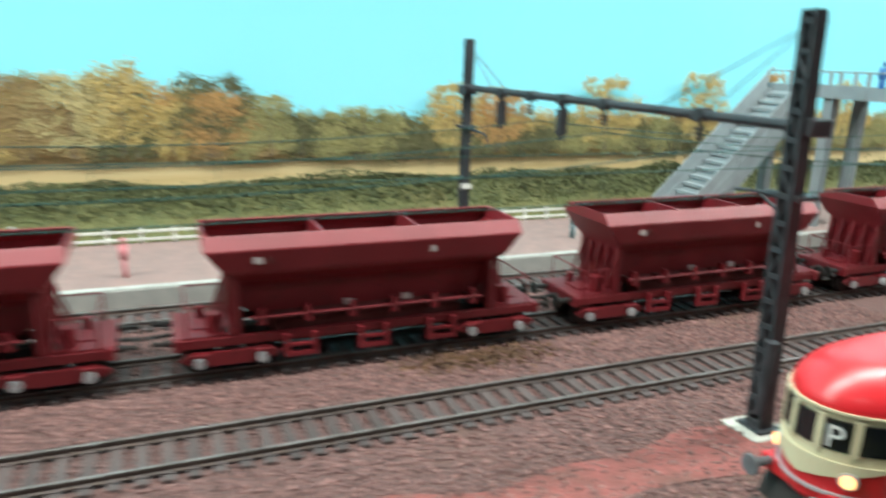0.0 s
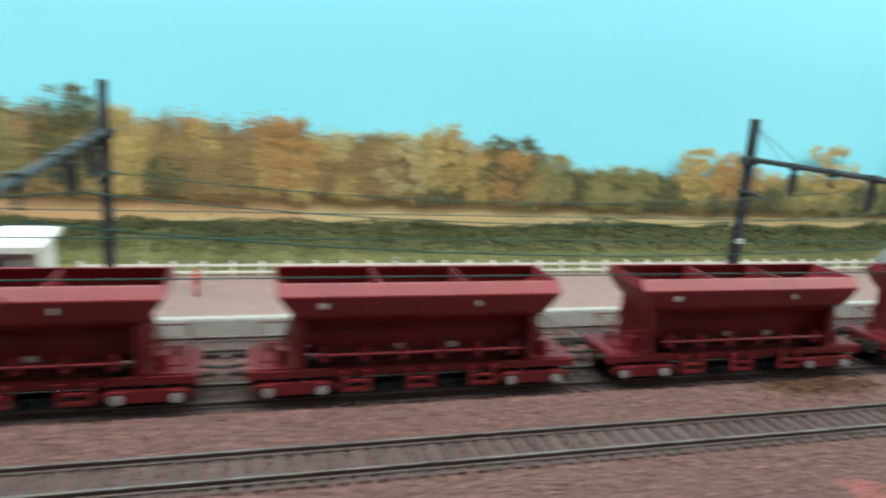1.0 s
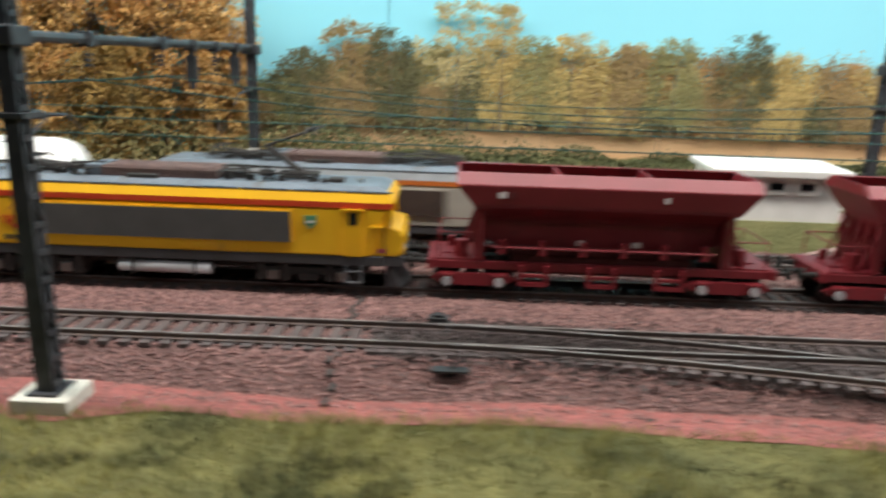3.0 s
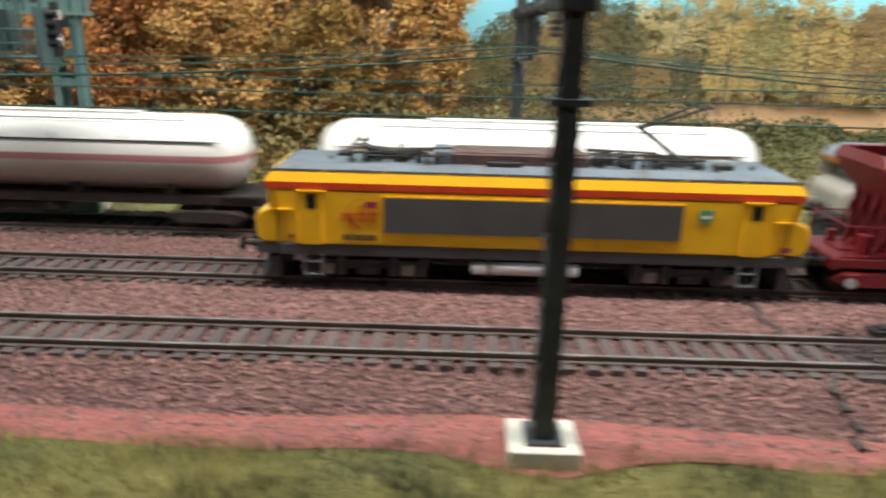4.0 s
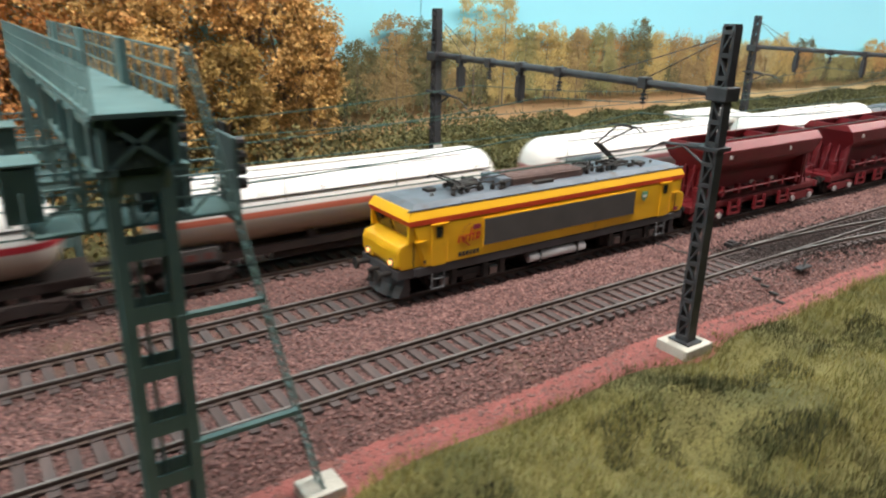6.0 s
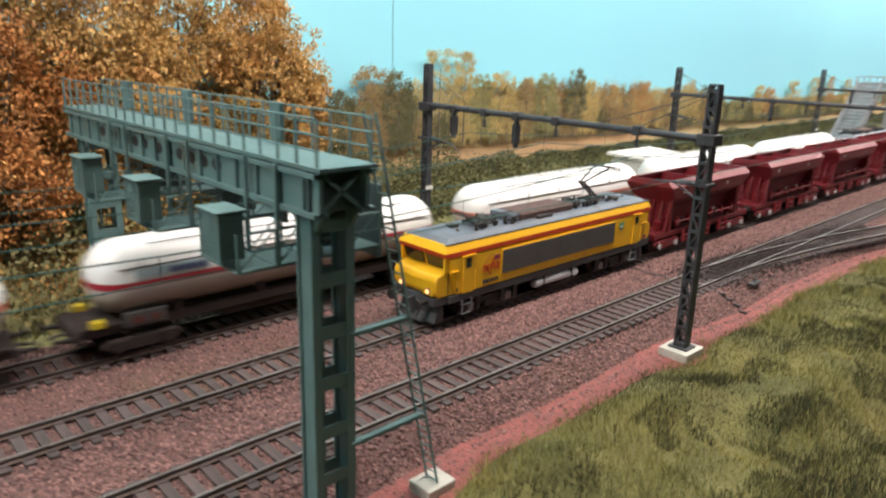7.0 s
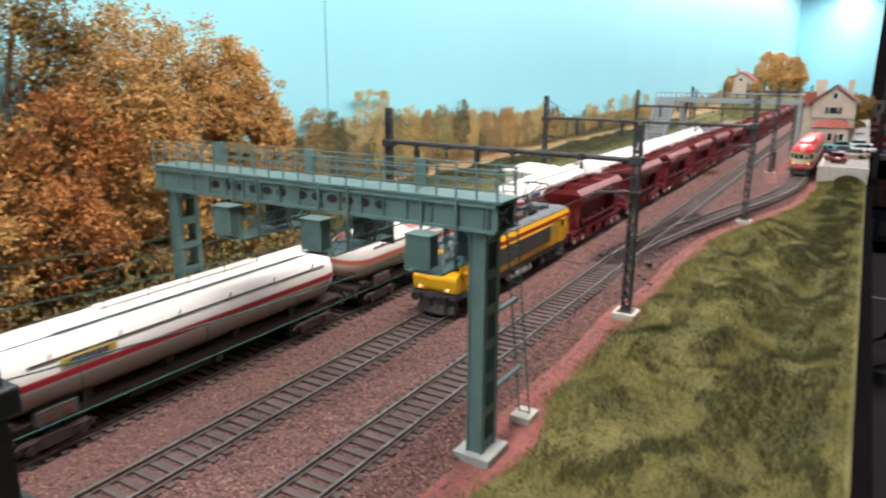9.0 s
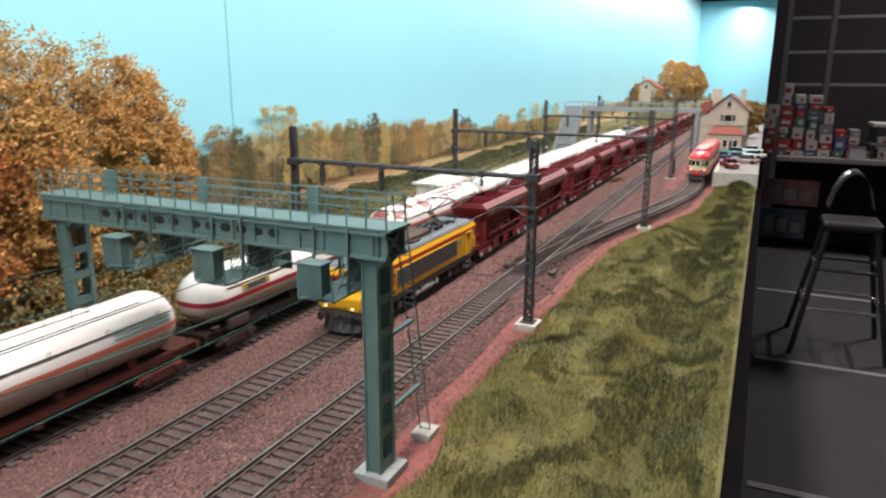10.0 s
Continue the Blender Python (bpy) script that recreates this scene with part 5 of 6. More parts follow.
x = 640.0
while x < 2400:
    x += rb.uniform(30, 60)
    printed_tree(x, rb.uniform(74, 104), rb.uniform(30, 55), rb.choice((P_YELLOW, P_ORANGE, P_GREEN, P_BROWN)), 300 + k, 3.0, "round")
    k += 1

# dark hedge along the foot of the field, and the mass of bushes beside the trees
n = 42000
r = np.random.RandomState(61)
hx = r.uniform(-600, 900, n)
hy = 453 - 24 * r.beta(1.0, 1.8, n) - 18 * (hx < -380) * r.uniform(0, 1, n)
bulk = np.array([max(0.1, 0.75 + 1.3 * noise.noise(Vector((a / 34, c / 16, 19)))) for a, c in zip(hx, hy)])
mass = np.clip((-330 - hx) / 220, 0, 1)
hz = np.array([ground_z(a, c) for a, c in zip(hx, hy)]) + bulk * (4.2 + 26 * mass) * r.uniform(0, 1, n)
tagged(flakes("hedge", np.stack([hx, hy, hz], 1), 0, 2.2, HEDGE, seed=62), "dark green hedge along the foot of the field", "hedge", kind="stuff")
n = 16000
hx = -600 + 300 * r.beta(1.0, 1.7, n)
hy = r.uniform(372, 432, n)
bulk = np.array([max(0.0, 0.6 + 1.4 * noise.noise(Vector((a / 40, c / 20, 23)))) for a, c in zip(hx, hy)])
hz = np.array([ground_z(a, c) for a, c in zip(hx, hy)]) + bulk * (4 + 20 * np.clip((-330 - hx) / 160, 0, 1)) * r.uniform(0, 1, n)
tagged(flakes("bushes", np.stack([hx, hy, hz], 1), 0, 2.2, BUSH, seed=63), "olive green bushes on the slope beside the trees", "bushes", kind="stuff")

# hedge band on the slope below the field, and scrub over the slope
n = 15000
hx = rng.uniform(-640, 900, n)
hy = rng.uniform(392, 450, n)
keep = np.array([noise.noise(Vector((a / 38, c / 22, 9))) > -0.08 for a, c in zip(hx, hy)])
hx, hy = hx[keep], hy[keep]
hz = np.array([ground_z(a, c) for a, c in zip(hx, hy)]) + rng.exponential(2.2, len(hx))
tagged(flakes("scrub_bushes", np.stack([hx, hy, hz], 1), 0, 2.0, BUSH, seed=8), "olive green low scrub on the slope", "scrub", kind="stuff")


def blades(name, x0, x1, y0, y1, n, lo, hi, width, material, seed, label, where=None):
    """Thin leaning grass blades standing on the ground."""
    r = np.random.RandomState(seed)
    px = r.uniform(x0, x1, n)
    top = np.array([y1(a) for a in px]) if callable(y1) else y1
    py = y0 + (top - y0) * r.uniform(0, 1, n)
    if where:
        ok = np.array([where(a, c) for a, c in zip(px, py)])
        px, py = px[ok], py[ok]
        n = len(px)
    pz = np.array([ground_z(a, c) for a, c in zip(px, py)]) - 0.4
    thick = np.array([0.75 + 0.6 * noise.noise(Vector((a / 30, c / 30, 7))) for a, c in zip(px, py)])
    h = r.uniform(lo, hi, n) * np.clip(thick, 0.25, 1.3)
    a = r.uniform(0, 2 * math.pi, n)
    lean = r.uniform(0.1, 0.8, n) * h
    base = np.stack([px, py, pz], 1)
    side = np.stack([np.cos(a + 1.57), np.sin(a + 1.57), 0 * a], 1) * width
    tip = base + np.stack([np.cos(a) * lean, np.sin(a) * lean, h], 1)
    v = np.stack([base - side, base + side, tip], 1).reshape(-1, 3) / 1000
    return tagged(mesh_object(name, v, np.arange(3 * n).reshape(-1, 3), material), label, "grass", kind="stuff")


blades("grass", -1250, 350, EDGE_Y + 2, lambda x: near_edge(x) + 1 + 9 * max(0, noise.noise(Vector((x / 7, 3, 3)))), 250000, 1.8, 5.2, 0.2, GRASS_BLADES, 21, "dense olive static grass on the bank")
blades("grass", 350, 2500, EDGE_Y + 2, lambda x: min(near_edge(x), 60), 9000, 3, 6, 0.6, GRASS_BLADES, 22, "olive static grass far along the bank")
blades("slope_grass", -1300, 1200, 328, 440, 70000, 2, 6, 0.3, GRASS_SLOPE := mat("slope_blades", (0.24, 0.225, 0.09), 0.85, second=(0.135, 0.145, 0.055), scale=25, island=0.4, spots=(0.26, 0.18, 0.07), spot_scale=20, spot_at=0.6), 23, "dry green grass on the slope")

# dark green tufts; their colour also puts shade into the near bank's hollows
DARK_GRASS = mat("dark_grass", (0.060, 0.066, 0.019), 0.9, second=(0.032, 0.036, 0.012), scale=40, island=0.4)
blades("dark_grass", -1250, 700, EDGE_Y + 8, lambda x: near_edge(x) - 20, 210000, 2.8, 7.4, 0.2, DARK_GRASS, 29, "dark green tufts, their colour also shading the hollows of the bank",
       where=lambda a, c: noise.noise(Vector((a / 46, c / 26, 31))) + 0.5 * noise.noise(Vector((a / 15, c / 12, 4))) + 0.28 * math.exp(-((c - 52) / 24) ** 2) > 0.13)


def stones(name, x0, x1, y0, y1, n, r0, r1, seed, label):
    """Loose ballast stones: small irregular octahedra lying on the bed."""
    r = np.random.RandomState(seed)
    px = r.uniform(x0, x1, n)
    lo = np.array([near_edge(a) + bulge(a) + y0 for a in px]) if y0 < 50 else np.full(n, float(y0))
    py = lo + (y1 - lo) * r.uniform(0, 1, n)
    ok = np.ones(n, bool)
    for ty in (NEAR_Y, LOCO_Y, TANK_Y):
        for s in (-8.7, 8.7):
            ok &= np.abs(py - ty - s) > 1.5
    by = np.array([branch_y(a) for a in px])
    for s in (-8.7, 8.7):
        ok &= ~((np.abs(py - by - s) < 1.5) & (px > -470))
    ok &= np.array([not bare_patch(a, c) for a, c in zip(px, py)]) | (r.uniform(0, 1, n) < np.where(py > 138 + 6 * np.sin(px / 9), 0.75, 0.3))
    px, py = px[ok], py[ok]
    n = len(px)
    pz = np.array([ground_z(a, c) for a, c in zip(px, py)]) + 0.15
    rad = r.uniform(r0, r1, n)
    flat = np.ones(n)
    for ty in (NEAR_Y, LOCO_Y, TANK_Y):
        flat[np.abs(py - ty) < 14] = 0.7
    c = np.stack([px, py, pz], 1)
    dirs = np.array([(1, 0, 0), (-1, 0, 0), (0, 1, 0), (0, -1, 0), (0, 0, 1), (0, 0, -1)], float)
    q = r.normal(size=(n, 3, 3))
    for i in range(3):
        for j in range(i):
            q[:, i] -= q[:, j] * (q[:, i] * q[:, j]).sum(1)[:, None]
        q[:, i] /= np.linalg.norm(q[:, i], axis=1)[:, None]
    off = np.einsum("kd,nde->nke", dirs, q) * (rad * flat)[:, None, None] * r.uniform(0.6, 1.3, (n, 6, 1))
    v = ((c[:, None, :] + off) / 1000).reshape(-1, 3)
    tri = np.array([(0, 2, 4), (2, 1, 4), (1, 3, 4), (3, 0, 4), (2, 0, 5), (1, 2, 5), (3, 1, 5), (0, 3, 5)])
    f = (np.arange(n)[:, None, None] * 6 + tri[None]).reshape(-1, 3)
    return tagged(mesh_object(name, v, f, STONES), label, "ballast", kind="stuff")


stones("ballast_stones", -1200, 330, 8, 236, 90000, 0.6, 1.2, 31, "loose reddish brown ballast stones")
stones("ballast_stones", -1200, 330, 0, 163, 9000, 0.35, 0.8, 33, "fine red ballast crumbs on the earth strip")
stones("ballast_stones", -1200, 330, 236, 327, 40000, 0.6, 1.1, 32, "loose reddish brown ballast stones between the rear tracks")

# the dark joint across the boards, and the darker oily bed of the turnout
joint = thing("board_joint", "dark joint line across the ballast", "joint", kind="structure")
jb = bmesh.new()
for k in range(24):
    ya, yb = 152 + k * 4.4, 156.4 + k * 4.4
    for yy in (ya,):
        if all(abs(yy + 2 - t - s) > 2.5 for t in (NEAR_Y, LOCO_Y) for s in (-8.7, 8.7)):
            xo = 1.3 * math.sin(k * 1.7)
            zz = max(ground_z(-484 + xo, ya), ground_z(-484 + xo, yb)) + 0.9
            box(jb, -485.4 + xo, -483.6 + xo, ya, yb, zz - 0.8, zz)
part("joint_line", jb, UNDER, joint)
OILY = mat("oily_ballast", (0.05, 0.04, 0.038), 0.85, second=(0.09, 0.065, 0.06), scale=500, island=0.4)
n = 30000
r = np.random.RandomState(77)
ox = -475 + 260 * r.beta(1.3, 1.8, n)
oy = np.array([r.normal((NEAR_Y + branch_y(a)) / 2, 8) for a in ox])
oz = np.array([ground_z(a, c) for a, c in zip(ox, oy)]) + 0.9
tagged(flakes("oily_ballast", np.stack([ox, oy, oz], 1), 0, 1.9, OILY, seed=78), "dark oily ballast round the turnout", "ballast", kind="stuff")
motor = thing("point_motor", "black point motor box beside the turnout", "point motor", -452, 204, -3)
part("casing", one_box(-4, 4, -2.4, 2.4, 0, 2.6, 0.4), BLACK, motor)
part("rod", one_rod((4, 0, 2), (4, -13, 2), 0.5, 6), BLACK, motor)
part("cover", one_box(-2, 2, -1.8, 1.8, 2.6, 3.6, 0.3), BLACK, motor)
motor = thing("point_lever", "black point lever plate on the ballast", "point lever", -447, 165, -4)
part("plate", one_box(-6, 6, -2, 2, 0, 0.9, 0.2), BLACK, motor)
part("lever", one_rod((0, 0, 1), (4, 1, 4), 0.5, 6), BLACK, motor)
n = 900
r = np.random.RandomState(79)
ox, oy = r.normal(122, 16, n), r.normal(222, 5, n)
oz = np.array([ground_z(a, c) for a, c in zip(ox, oy)]) + 0.9
tagged(flakes("dry_weeds", np.stack([ox, oy, oz], 1), 0, 2.0, mat("brown_weeds", (0.16, 0.085, 0.04), 0.9, second=(0.10, 0.055, 0.03), scale=90, island=0.4), seed=80), "patch of dry brown weeds between the tracks", "weeds", kind="stuff")

# soft olive undergrowth below the trees
n = 26000
r = np.random.RandomState(91)
ux = r.uniform(-1300, -560, n)
uy = r.uniform(334, 420, n)
uh = np.array([26 + 22 * noise.noise(Vector((a / 70, c / 30, 17))) for a, c in zip(ux, uy)]) * np.clip((uy - 330) / 40, 0.25, 1.2)
uz = np.array([ground_z(a, c) for a, c in zip(ux, uy)]) + uh * r.uniform(0, 1, n) ** 0.8
UNDERGROWTH = mat("undergrowth_leaves", (0.21, 0.17, 0.065), 0.9, second=(0.12, 0.115, 0.045), scale=40, island=0.3, spots=(0.26, 0.15, 0.05), spot_scale=30, spot_at=0.6)
tagged(flakes("undergrowth", np.stack([ux, uy, uz], 1), 0, 3.2, UNDERGROWTH, seed=92), "soft olive brown undergrowth below the autumn trees", "undergrowth", kind="stuff")


# ---- far platform, fence, hut ----
STATION_WALL = mat("cream_render", (0.58, 0.50, 0.40), 0.85, second=(0.50, 0.43, 0.35), scale=60, bump=0.0002)
TILE_RED = mat("red_roof_tiles", (0.34, 0.09, 0.065), 0.8, second=(0.24, 0.07, 0.055), scale=150, stretch=(1, 4, 1))
TILE_BROWN = mat("brown_roof_tiles", (0.20, 0.10, 0.08), 0.8, second=(0.15, 0.075, 0.065), scale=150, stretch=(1, 4, 1))
BRIDGE_GREY = mat("pale_bridge_concrete", (0.30, 0.34, 0.35), 0.8, second=(0.25, 0.28, 0.29), scale=70)
YARD = mat("grey_asphalt", (0.27, 0.26, 0.25), 0.9, second=(0.22, 0.21, 0.20), scale=90, spots=(0.17, 0.165, 0.16), spot_scale=18, spot_at=0.6)

pl = thing("platform", "low pinkish station platform with a pale edge", "platform", kind="structure")
part("slab", prism(bmesh.new(), [(322, -6), (322, 5), (402, 5.5), (402, -6)], -225, 1300), PLATFORM, pl)
part("ramp", loft(bmesh.new(), [[(-262, 322, -6), (-262, 402, -6), (-262, 402, -3), (-262, 322, -3)], [(-225, 322, -6), (-225, 402, -6), (-225, 402, 5.5), (-225, 322, 5)]]), PLATFORM, pl)
part("edge_strip", one_box(-228, 1300, 318, 322.2, -5, 5.4, 0.3), KERB, pl, "pale concrete platform edge")
for k in range(0, 40):
    part("edge_stone", one_box(-226 + 24 * k, -203 + 24 * k, 318.4, 323, 5.3, 5.9), KERB, pl)

fence = thing("fence", "low white post and rail fence along the platform", "fence", kind="structure")
for k in range(70):
    part("post", one_box(-256 + 17 * k - 1.0, -256 + 17 * k + 1.0, 400, 402, 0, 14.5), WHITE, fence)
for z in (8, 12.4):
    part("rail", one_box(-258, -256 + 17 * 69, 399.2, 400, z - 0.7, z + 0.7), WHITE, fence)

terrace = loft(bmesh.new(), [[(-352, 325, -6), (-232, 325, -6), (-232, 402, -6), (-352, 402, -6)], [(-340, 331, 13), (-240, 331, 13), (-240, 398, 14), (-340, 398, 14)]])
tagged(part("ground_terrace", terrace, SCRUB), "grassy rise under the lineside hut", "ground", kind="structure")
hut = thing("lineside_hut", "small white lineside hut with a flat overhanging roof", "hut", -276, 348, 5)
part("wall", one_box(-34, 34, -16, 16, -8, 33), WHITE, hut)
rf = prism(bmesh.new(), [(-20, 33), (20, 35), (20, 37.6), (-20, 35.6)], -37, 37)
part("roof", rf, WHITE, hut)
part("fascia_board", one_box(-36.5, 36.5, -20.4, -20, 32.4, 35.4), WHITE, hut)
for xx in (-17, -1, 15):
    part("window", one_box(xx - 3.4, xx + 3.4, -16.4, -15.8, 25, 28.5), GLASS_DARK, hut)
    part("sill", one_box(xx - 5, xx + 5, -17.4, -15.9, 22.6, 24.2), WHITE, hut)
part("plinth", one_box(-35, 35, -17, 17, -9, -4), CONCRETE, hut)

# ---- footbridge with stairs ----
fb = thing("footbridge", "pale grey concrete footbridge with stairs over the tracks", "footbridge", 0, 0, 0)
part("deck", one_box(425, 465, 128, 392, 92, 97), BRIDGE_GREY, fb)
for x in (425, 464):
    part("parapet", one_box(x, x + 1.4, 128, 392, 97, 100), BRIDGE_GREY, fb)
    part("handrail", one_rod((x + 0.7, 128, 109), (x + 0.7, 392, 109), 0.6, 6), BRIDGE_GREY, fb)
    for k in range(14):
        part("baluster", one_box(x - 0.5, x + 2, 132 + 20 * k, 132.9 + 20 * k, 92, 109), BRIDGE_GREY, fb)
for y in (132, 340, 386):
    for x in (430, 458):
        part("pier", one_box(x - 3, x + 3, y - 3.5, y + 3.5, -6, 92), BRIDGE_GREY, fb)
part("stair_string", prism(bmesh.new(), [(325, 4), (345, 4), (430, 90), (430, 97), (418, 97)], 352, 354, "y"), BRIDGE_GREY, fb)
part("stair_flight", prism(bmesh.new(), [(330, 3), (342, 3), (430, 90), (430, 95), (424, 95)], 354, 386, "y"), BRIDGE_GREY, fb)
part("stair_string", prism(bmesh.new(), [(325, 4), (345, 4), (430, 90), (430, 97), (418, 97)], 386, 388, "y"), BRIDGE_GREY, fb)
for k in range(17):
    part("step", one_box(332 + 5.4 * k, 340 + 5.4 * k, 354, 386, 8 + 5.2 * k, 10 + 5.2 * k), BRIDGE_GREY, fb)
for y in (353, 387):
    part("handrail", one_rod((330, y, 20), (424, y, 111), 0.8, 6), BRIDGE_GREY, fb)
    part("stair_parapet", prism(bmesh.new(), [(328, 8), (420, 97), (420, 108), (328, 19)], y - 0.5, y + 0.5, "y"), BRIDGE_GREY, fb)

# ---- station yard, station building ----
yard = thing("station_yard", "grey paved station yard with a low wall", "yard", kind="structure")
part("paving", one_box(180, 1500, 14, 76, -14, 12), YARD, yard)
part("kerb", one_box(178, 1500, 74, 80, -10, 12.8), KERB, yard)
part("end_wall", one_box(176, 180, 14, 80, -14, 13), CONCRETE, yard)


def window_on(parent, x, y, z, w, h, shutters=True):
    part("window_frame", one_box(x - 1.0, x + 0.5, y - w / 2 - 0.8, y + w / 2 + 0.8, z - 0.8, z + h + 0.8), WHITE, parent)
    part("pane", one_box(x - 1.3, x - 0.9, y - w / 2, y + w / 2, z, z + h), GLASS_DARK, parent)
    part("sill", one_box(x - 2.2, x, y - w / 2 - 1.4, y + w / 2 + 1.4, z - 2, z - 0.8), CONCRETE, parent)
    if shutters:
        for s in (-1, 1):
            part("shutter", one_box(x - 1.2, x - 0.1, y + s * (w * 0.75 + 1) - w * 0.22, y + s * (w * 0.75 + 1) + w * 0.22, z, z + h), GRILLE, parent)


st = thing("station_building", "cream station house with red tiled roofs and a gable", "station", 0, 0, 0)
part("wall", prism(bmesh.new(), [(46, 12), (46, 92), (84, 122), (122, 92), (122, 12)], 592, 700), STATION_WALL, st)
for s in (-1, 1):
    y0, y1 = 84, 84 + s * 44
    part("roof", loft(bmesh.new(), [[(586, y0, 124), (586, y1, 88.5), (586, y1, 91.5), (586, y0, 127)], [(706, y0, 124), (706, y1, 88.5), (706, y1, 91.5), (706, y0, 127)]]), TILE_BROWN, st)
part("wing_wall", one_box(620, 700, 122, 150, 12, 84), STATION_WALL, st)
part("wing_roof", prism(bmesh.new(), [(120, 84), (154, 84), (137, 108), (120, 112)], 616, 704), TILE_RED, st)
part("annex_wall", one_box(560, 592, 52, 116, 12, 46), STATION_WALL, st)
part("annex_roof", loft(bmesh.new(), [[(556, 48, 45.5), (556, 120, 45.5), (593, 120, 45.5), (593, 48, 45.5)], [(582, 62, 59), (582, 106, 59), (593, 106, 59), (593, 62, 59)]]), TILE_RED, st)
window_on(st, 592, 84, 100, 7, 10, False)
window_on(st, 592, 84, 70, 14, 13)
for y in (64, 84, 104):
    window_on(st, 560, y, 20, 8, 14, False)
part("door", one_box(559, 560, 70, 76, 12, 32), GRILLE, st)
part("cornice", one_box(589, 592, 46, 122, 62, 64), CONCRETE, st)
for y in (60, 108, 118):
    part("chimney", one_box(640, 650, y - 5, y + 5, 96, 136, 0.4), STATION_WALL, st)


def car(x, y, rz, paint, label):
    c = thing("parked_car", label, "car", x, y, 12, rz, group="parked cars on the station yard")
    b = loft(bmesh.new(), [[(-24, -9, 3), (24, -9, 3), (24, 9, 3), (-24, 9, 3)], [(-24.5, -9.6, 6), (24.5, -9.6, 6), (24.5, 9.6, 6), (-24.5, 9.6, 6)], [(-23, -9, 9.5), (23.5, -9, 9), (23.5, 9, 9), (-23, 9, 9.5)]])
    bmesh.ops.bevel(b, geom=list(b.edges), offset=0.9, segments=2, affect="EDGES")
    part("body", b, paint, c, smooth=True)
    g = loft(bmesh.new(), [[(-14, -8.4, 9.2), (10, -8.4, 9.2), (10, 8.4, 9.2), (-14, 8.4, 9.2)], [(-10, -7, 15), (4, -7, 15), (4, 7, 15), (-10, 7, 15)]])
    part("cabin_glass", g, GLASS_DARK, c)
    part("roof", one_box(-10.4, 4.4, -7.2, 7.2, 14.8, 15.8, 0.4), paint, c)
    for sx in (-15, 15):
        for sy in (-1, 1):
            part("wheel", one_rod((sx, sy * 8.0, 3.4), (sx, sy * 9.8, 3.4), 3.4, 14), UNDER, c)
    for sy in (-6.5, 6.5):
        part("headlamp", one_box(24.0, 24.8, sy - 1.6, sy + 1.6, 6, 7.6), WHITE, c)


CAR_PAINT = [gloss(mat("car_paint_" + nm, col, 0.3), 0.6, 0.1) for nm, col in (("red", (0.20, 0.03, 0.03)), ("blue", (0.03, 0.05, 0.16)), ("white", (0.62, 0.66, 0.68)), ("green", (0.10, 0.40, 0.38)), ("beige", (0.40, 0.28, 0.22)))]
car(255, 60, 20, CAR_PAINT[0], "dark red parked car on the station yard")
car(330, 38, 75, CAR_PAINT[4], "beige parked car on the station yard")
car(372, 56, 80, CAR_PAINT[1], "dark blue parked car on the station yard")
car(430, 28, 70, CAR_PAINT[2], "white parked car on the station yard")
car(470, 60, 85, CAR_PAINT[3], "turquoise parked car on the station yard")
car(520, 34, 80, CAR_PAINT[2], "pale grey parked car beside the station")

# ---- wooded mound behind the bridge, house and trees on it ----
MOUND = (1540, 2700)


def mound_z(x, y):
    u = min(1, (x - MOUND[0] + 20) / 40) if x < 2600 else max(0, (2700 - x) / 100)
    e = min(1, max(0, (y - 150) / 40))
    return -6 + 76 * max(0, u) * e + 4 * noise.noise(Vector((x / 80, y / 60, 2)))


sheet("ground_mound", MOUND[0] - 20, MOUND[1], 150, BOARD_Y, 20, 12, SCRUB, mound_z, "scrubby mound closing the view behind the bridge")
house = thing("house", "cream house with a red tiled roof on the mound", "house", 1620, 405, 66)
part("wall", prism(bmesh.new(), [(-45, 0), (-45, 55), (0, 84), (45, 55), (45, 0)], -40, 60), STATION_WALL, house)
for s in (-1, 1):
    part("roof", loft(bmesh.new(), [[(-46, 0, 85), (-46, s * 51, 52), (-46, s * 51, 55), (-46, 0, 88.5)], [(66, 0, 85), (66, s * 51, 52), (66, s * 51, 55), (66, 0, 88.5)]]), TILE_RED, house)
window_on(house, -40, 0, 56, 9, 11, False)
part("chimney", one_box(10, 20, 14, 24, 60, 100), STATION_WALL, house)
for k, (x, y, h, w) in enumerate(((1720, 300, 150, 130), (1760, 350, 155, 130), (1700, 250, 135, 110), (1590, 440, 70, 44), (1570, 355, 52, 44))):
    tree(x, y, 62, h, w, TAN if k % 2 else GOLD, 900 + k, n=9000, leaf_size=5.0, label="dense golden autumn tree on the mound", bare=0.05)
for k, (x, y) in enumerate(((900, 60), (1150, 40), (1000, 110), (1300, 70), (1400, 120))):
    tree(x, y, 8, 84, 84, OLIVE, 950 + k, n=4000, leaf_size=5.0, label="olive green bush behind the station", bare=0.03)

# ---- red and cream railcar on the siding ----
RC_RED = gloss(mat("railcar_red", (0.68, 0.020, 0.028), 0.35, second=(0.60, 0.018, 0.024), scale=40), 0.3, 0.2)
RC_CREAM = mat("railcar_cream", (0.70, 0.62, 0.40), 0.45, second=(0.64, 0.56, 0.36), scale=50)


def nose_outline(shrink, front, rear, half):
    pts = []
    for k in range(17):
        a = math.radians(-90 + 180 * k / 16)
        pts.append((front + shrink + 24 * (1 - math.cos(a)), -(half - shrink * 0.6) * math.sin(a)))
    return pts + [(rear, -(half - shrink * 0.6)), (rear, half - shrink * 0.6)]


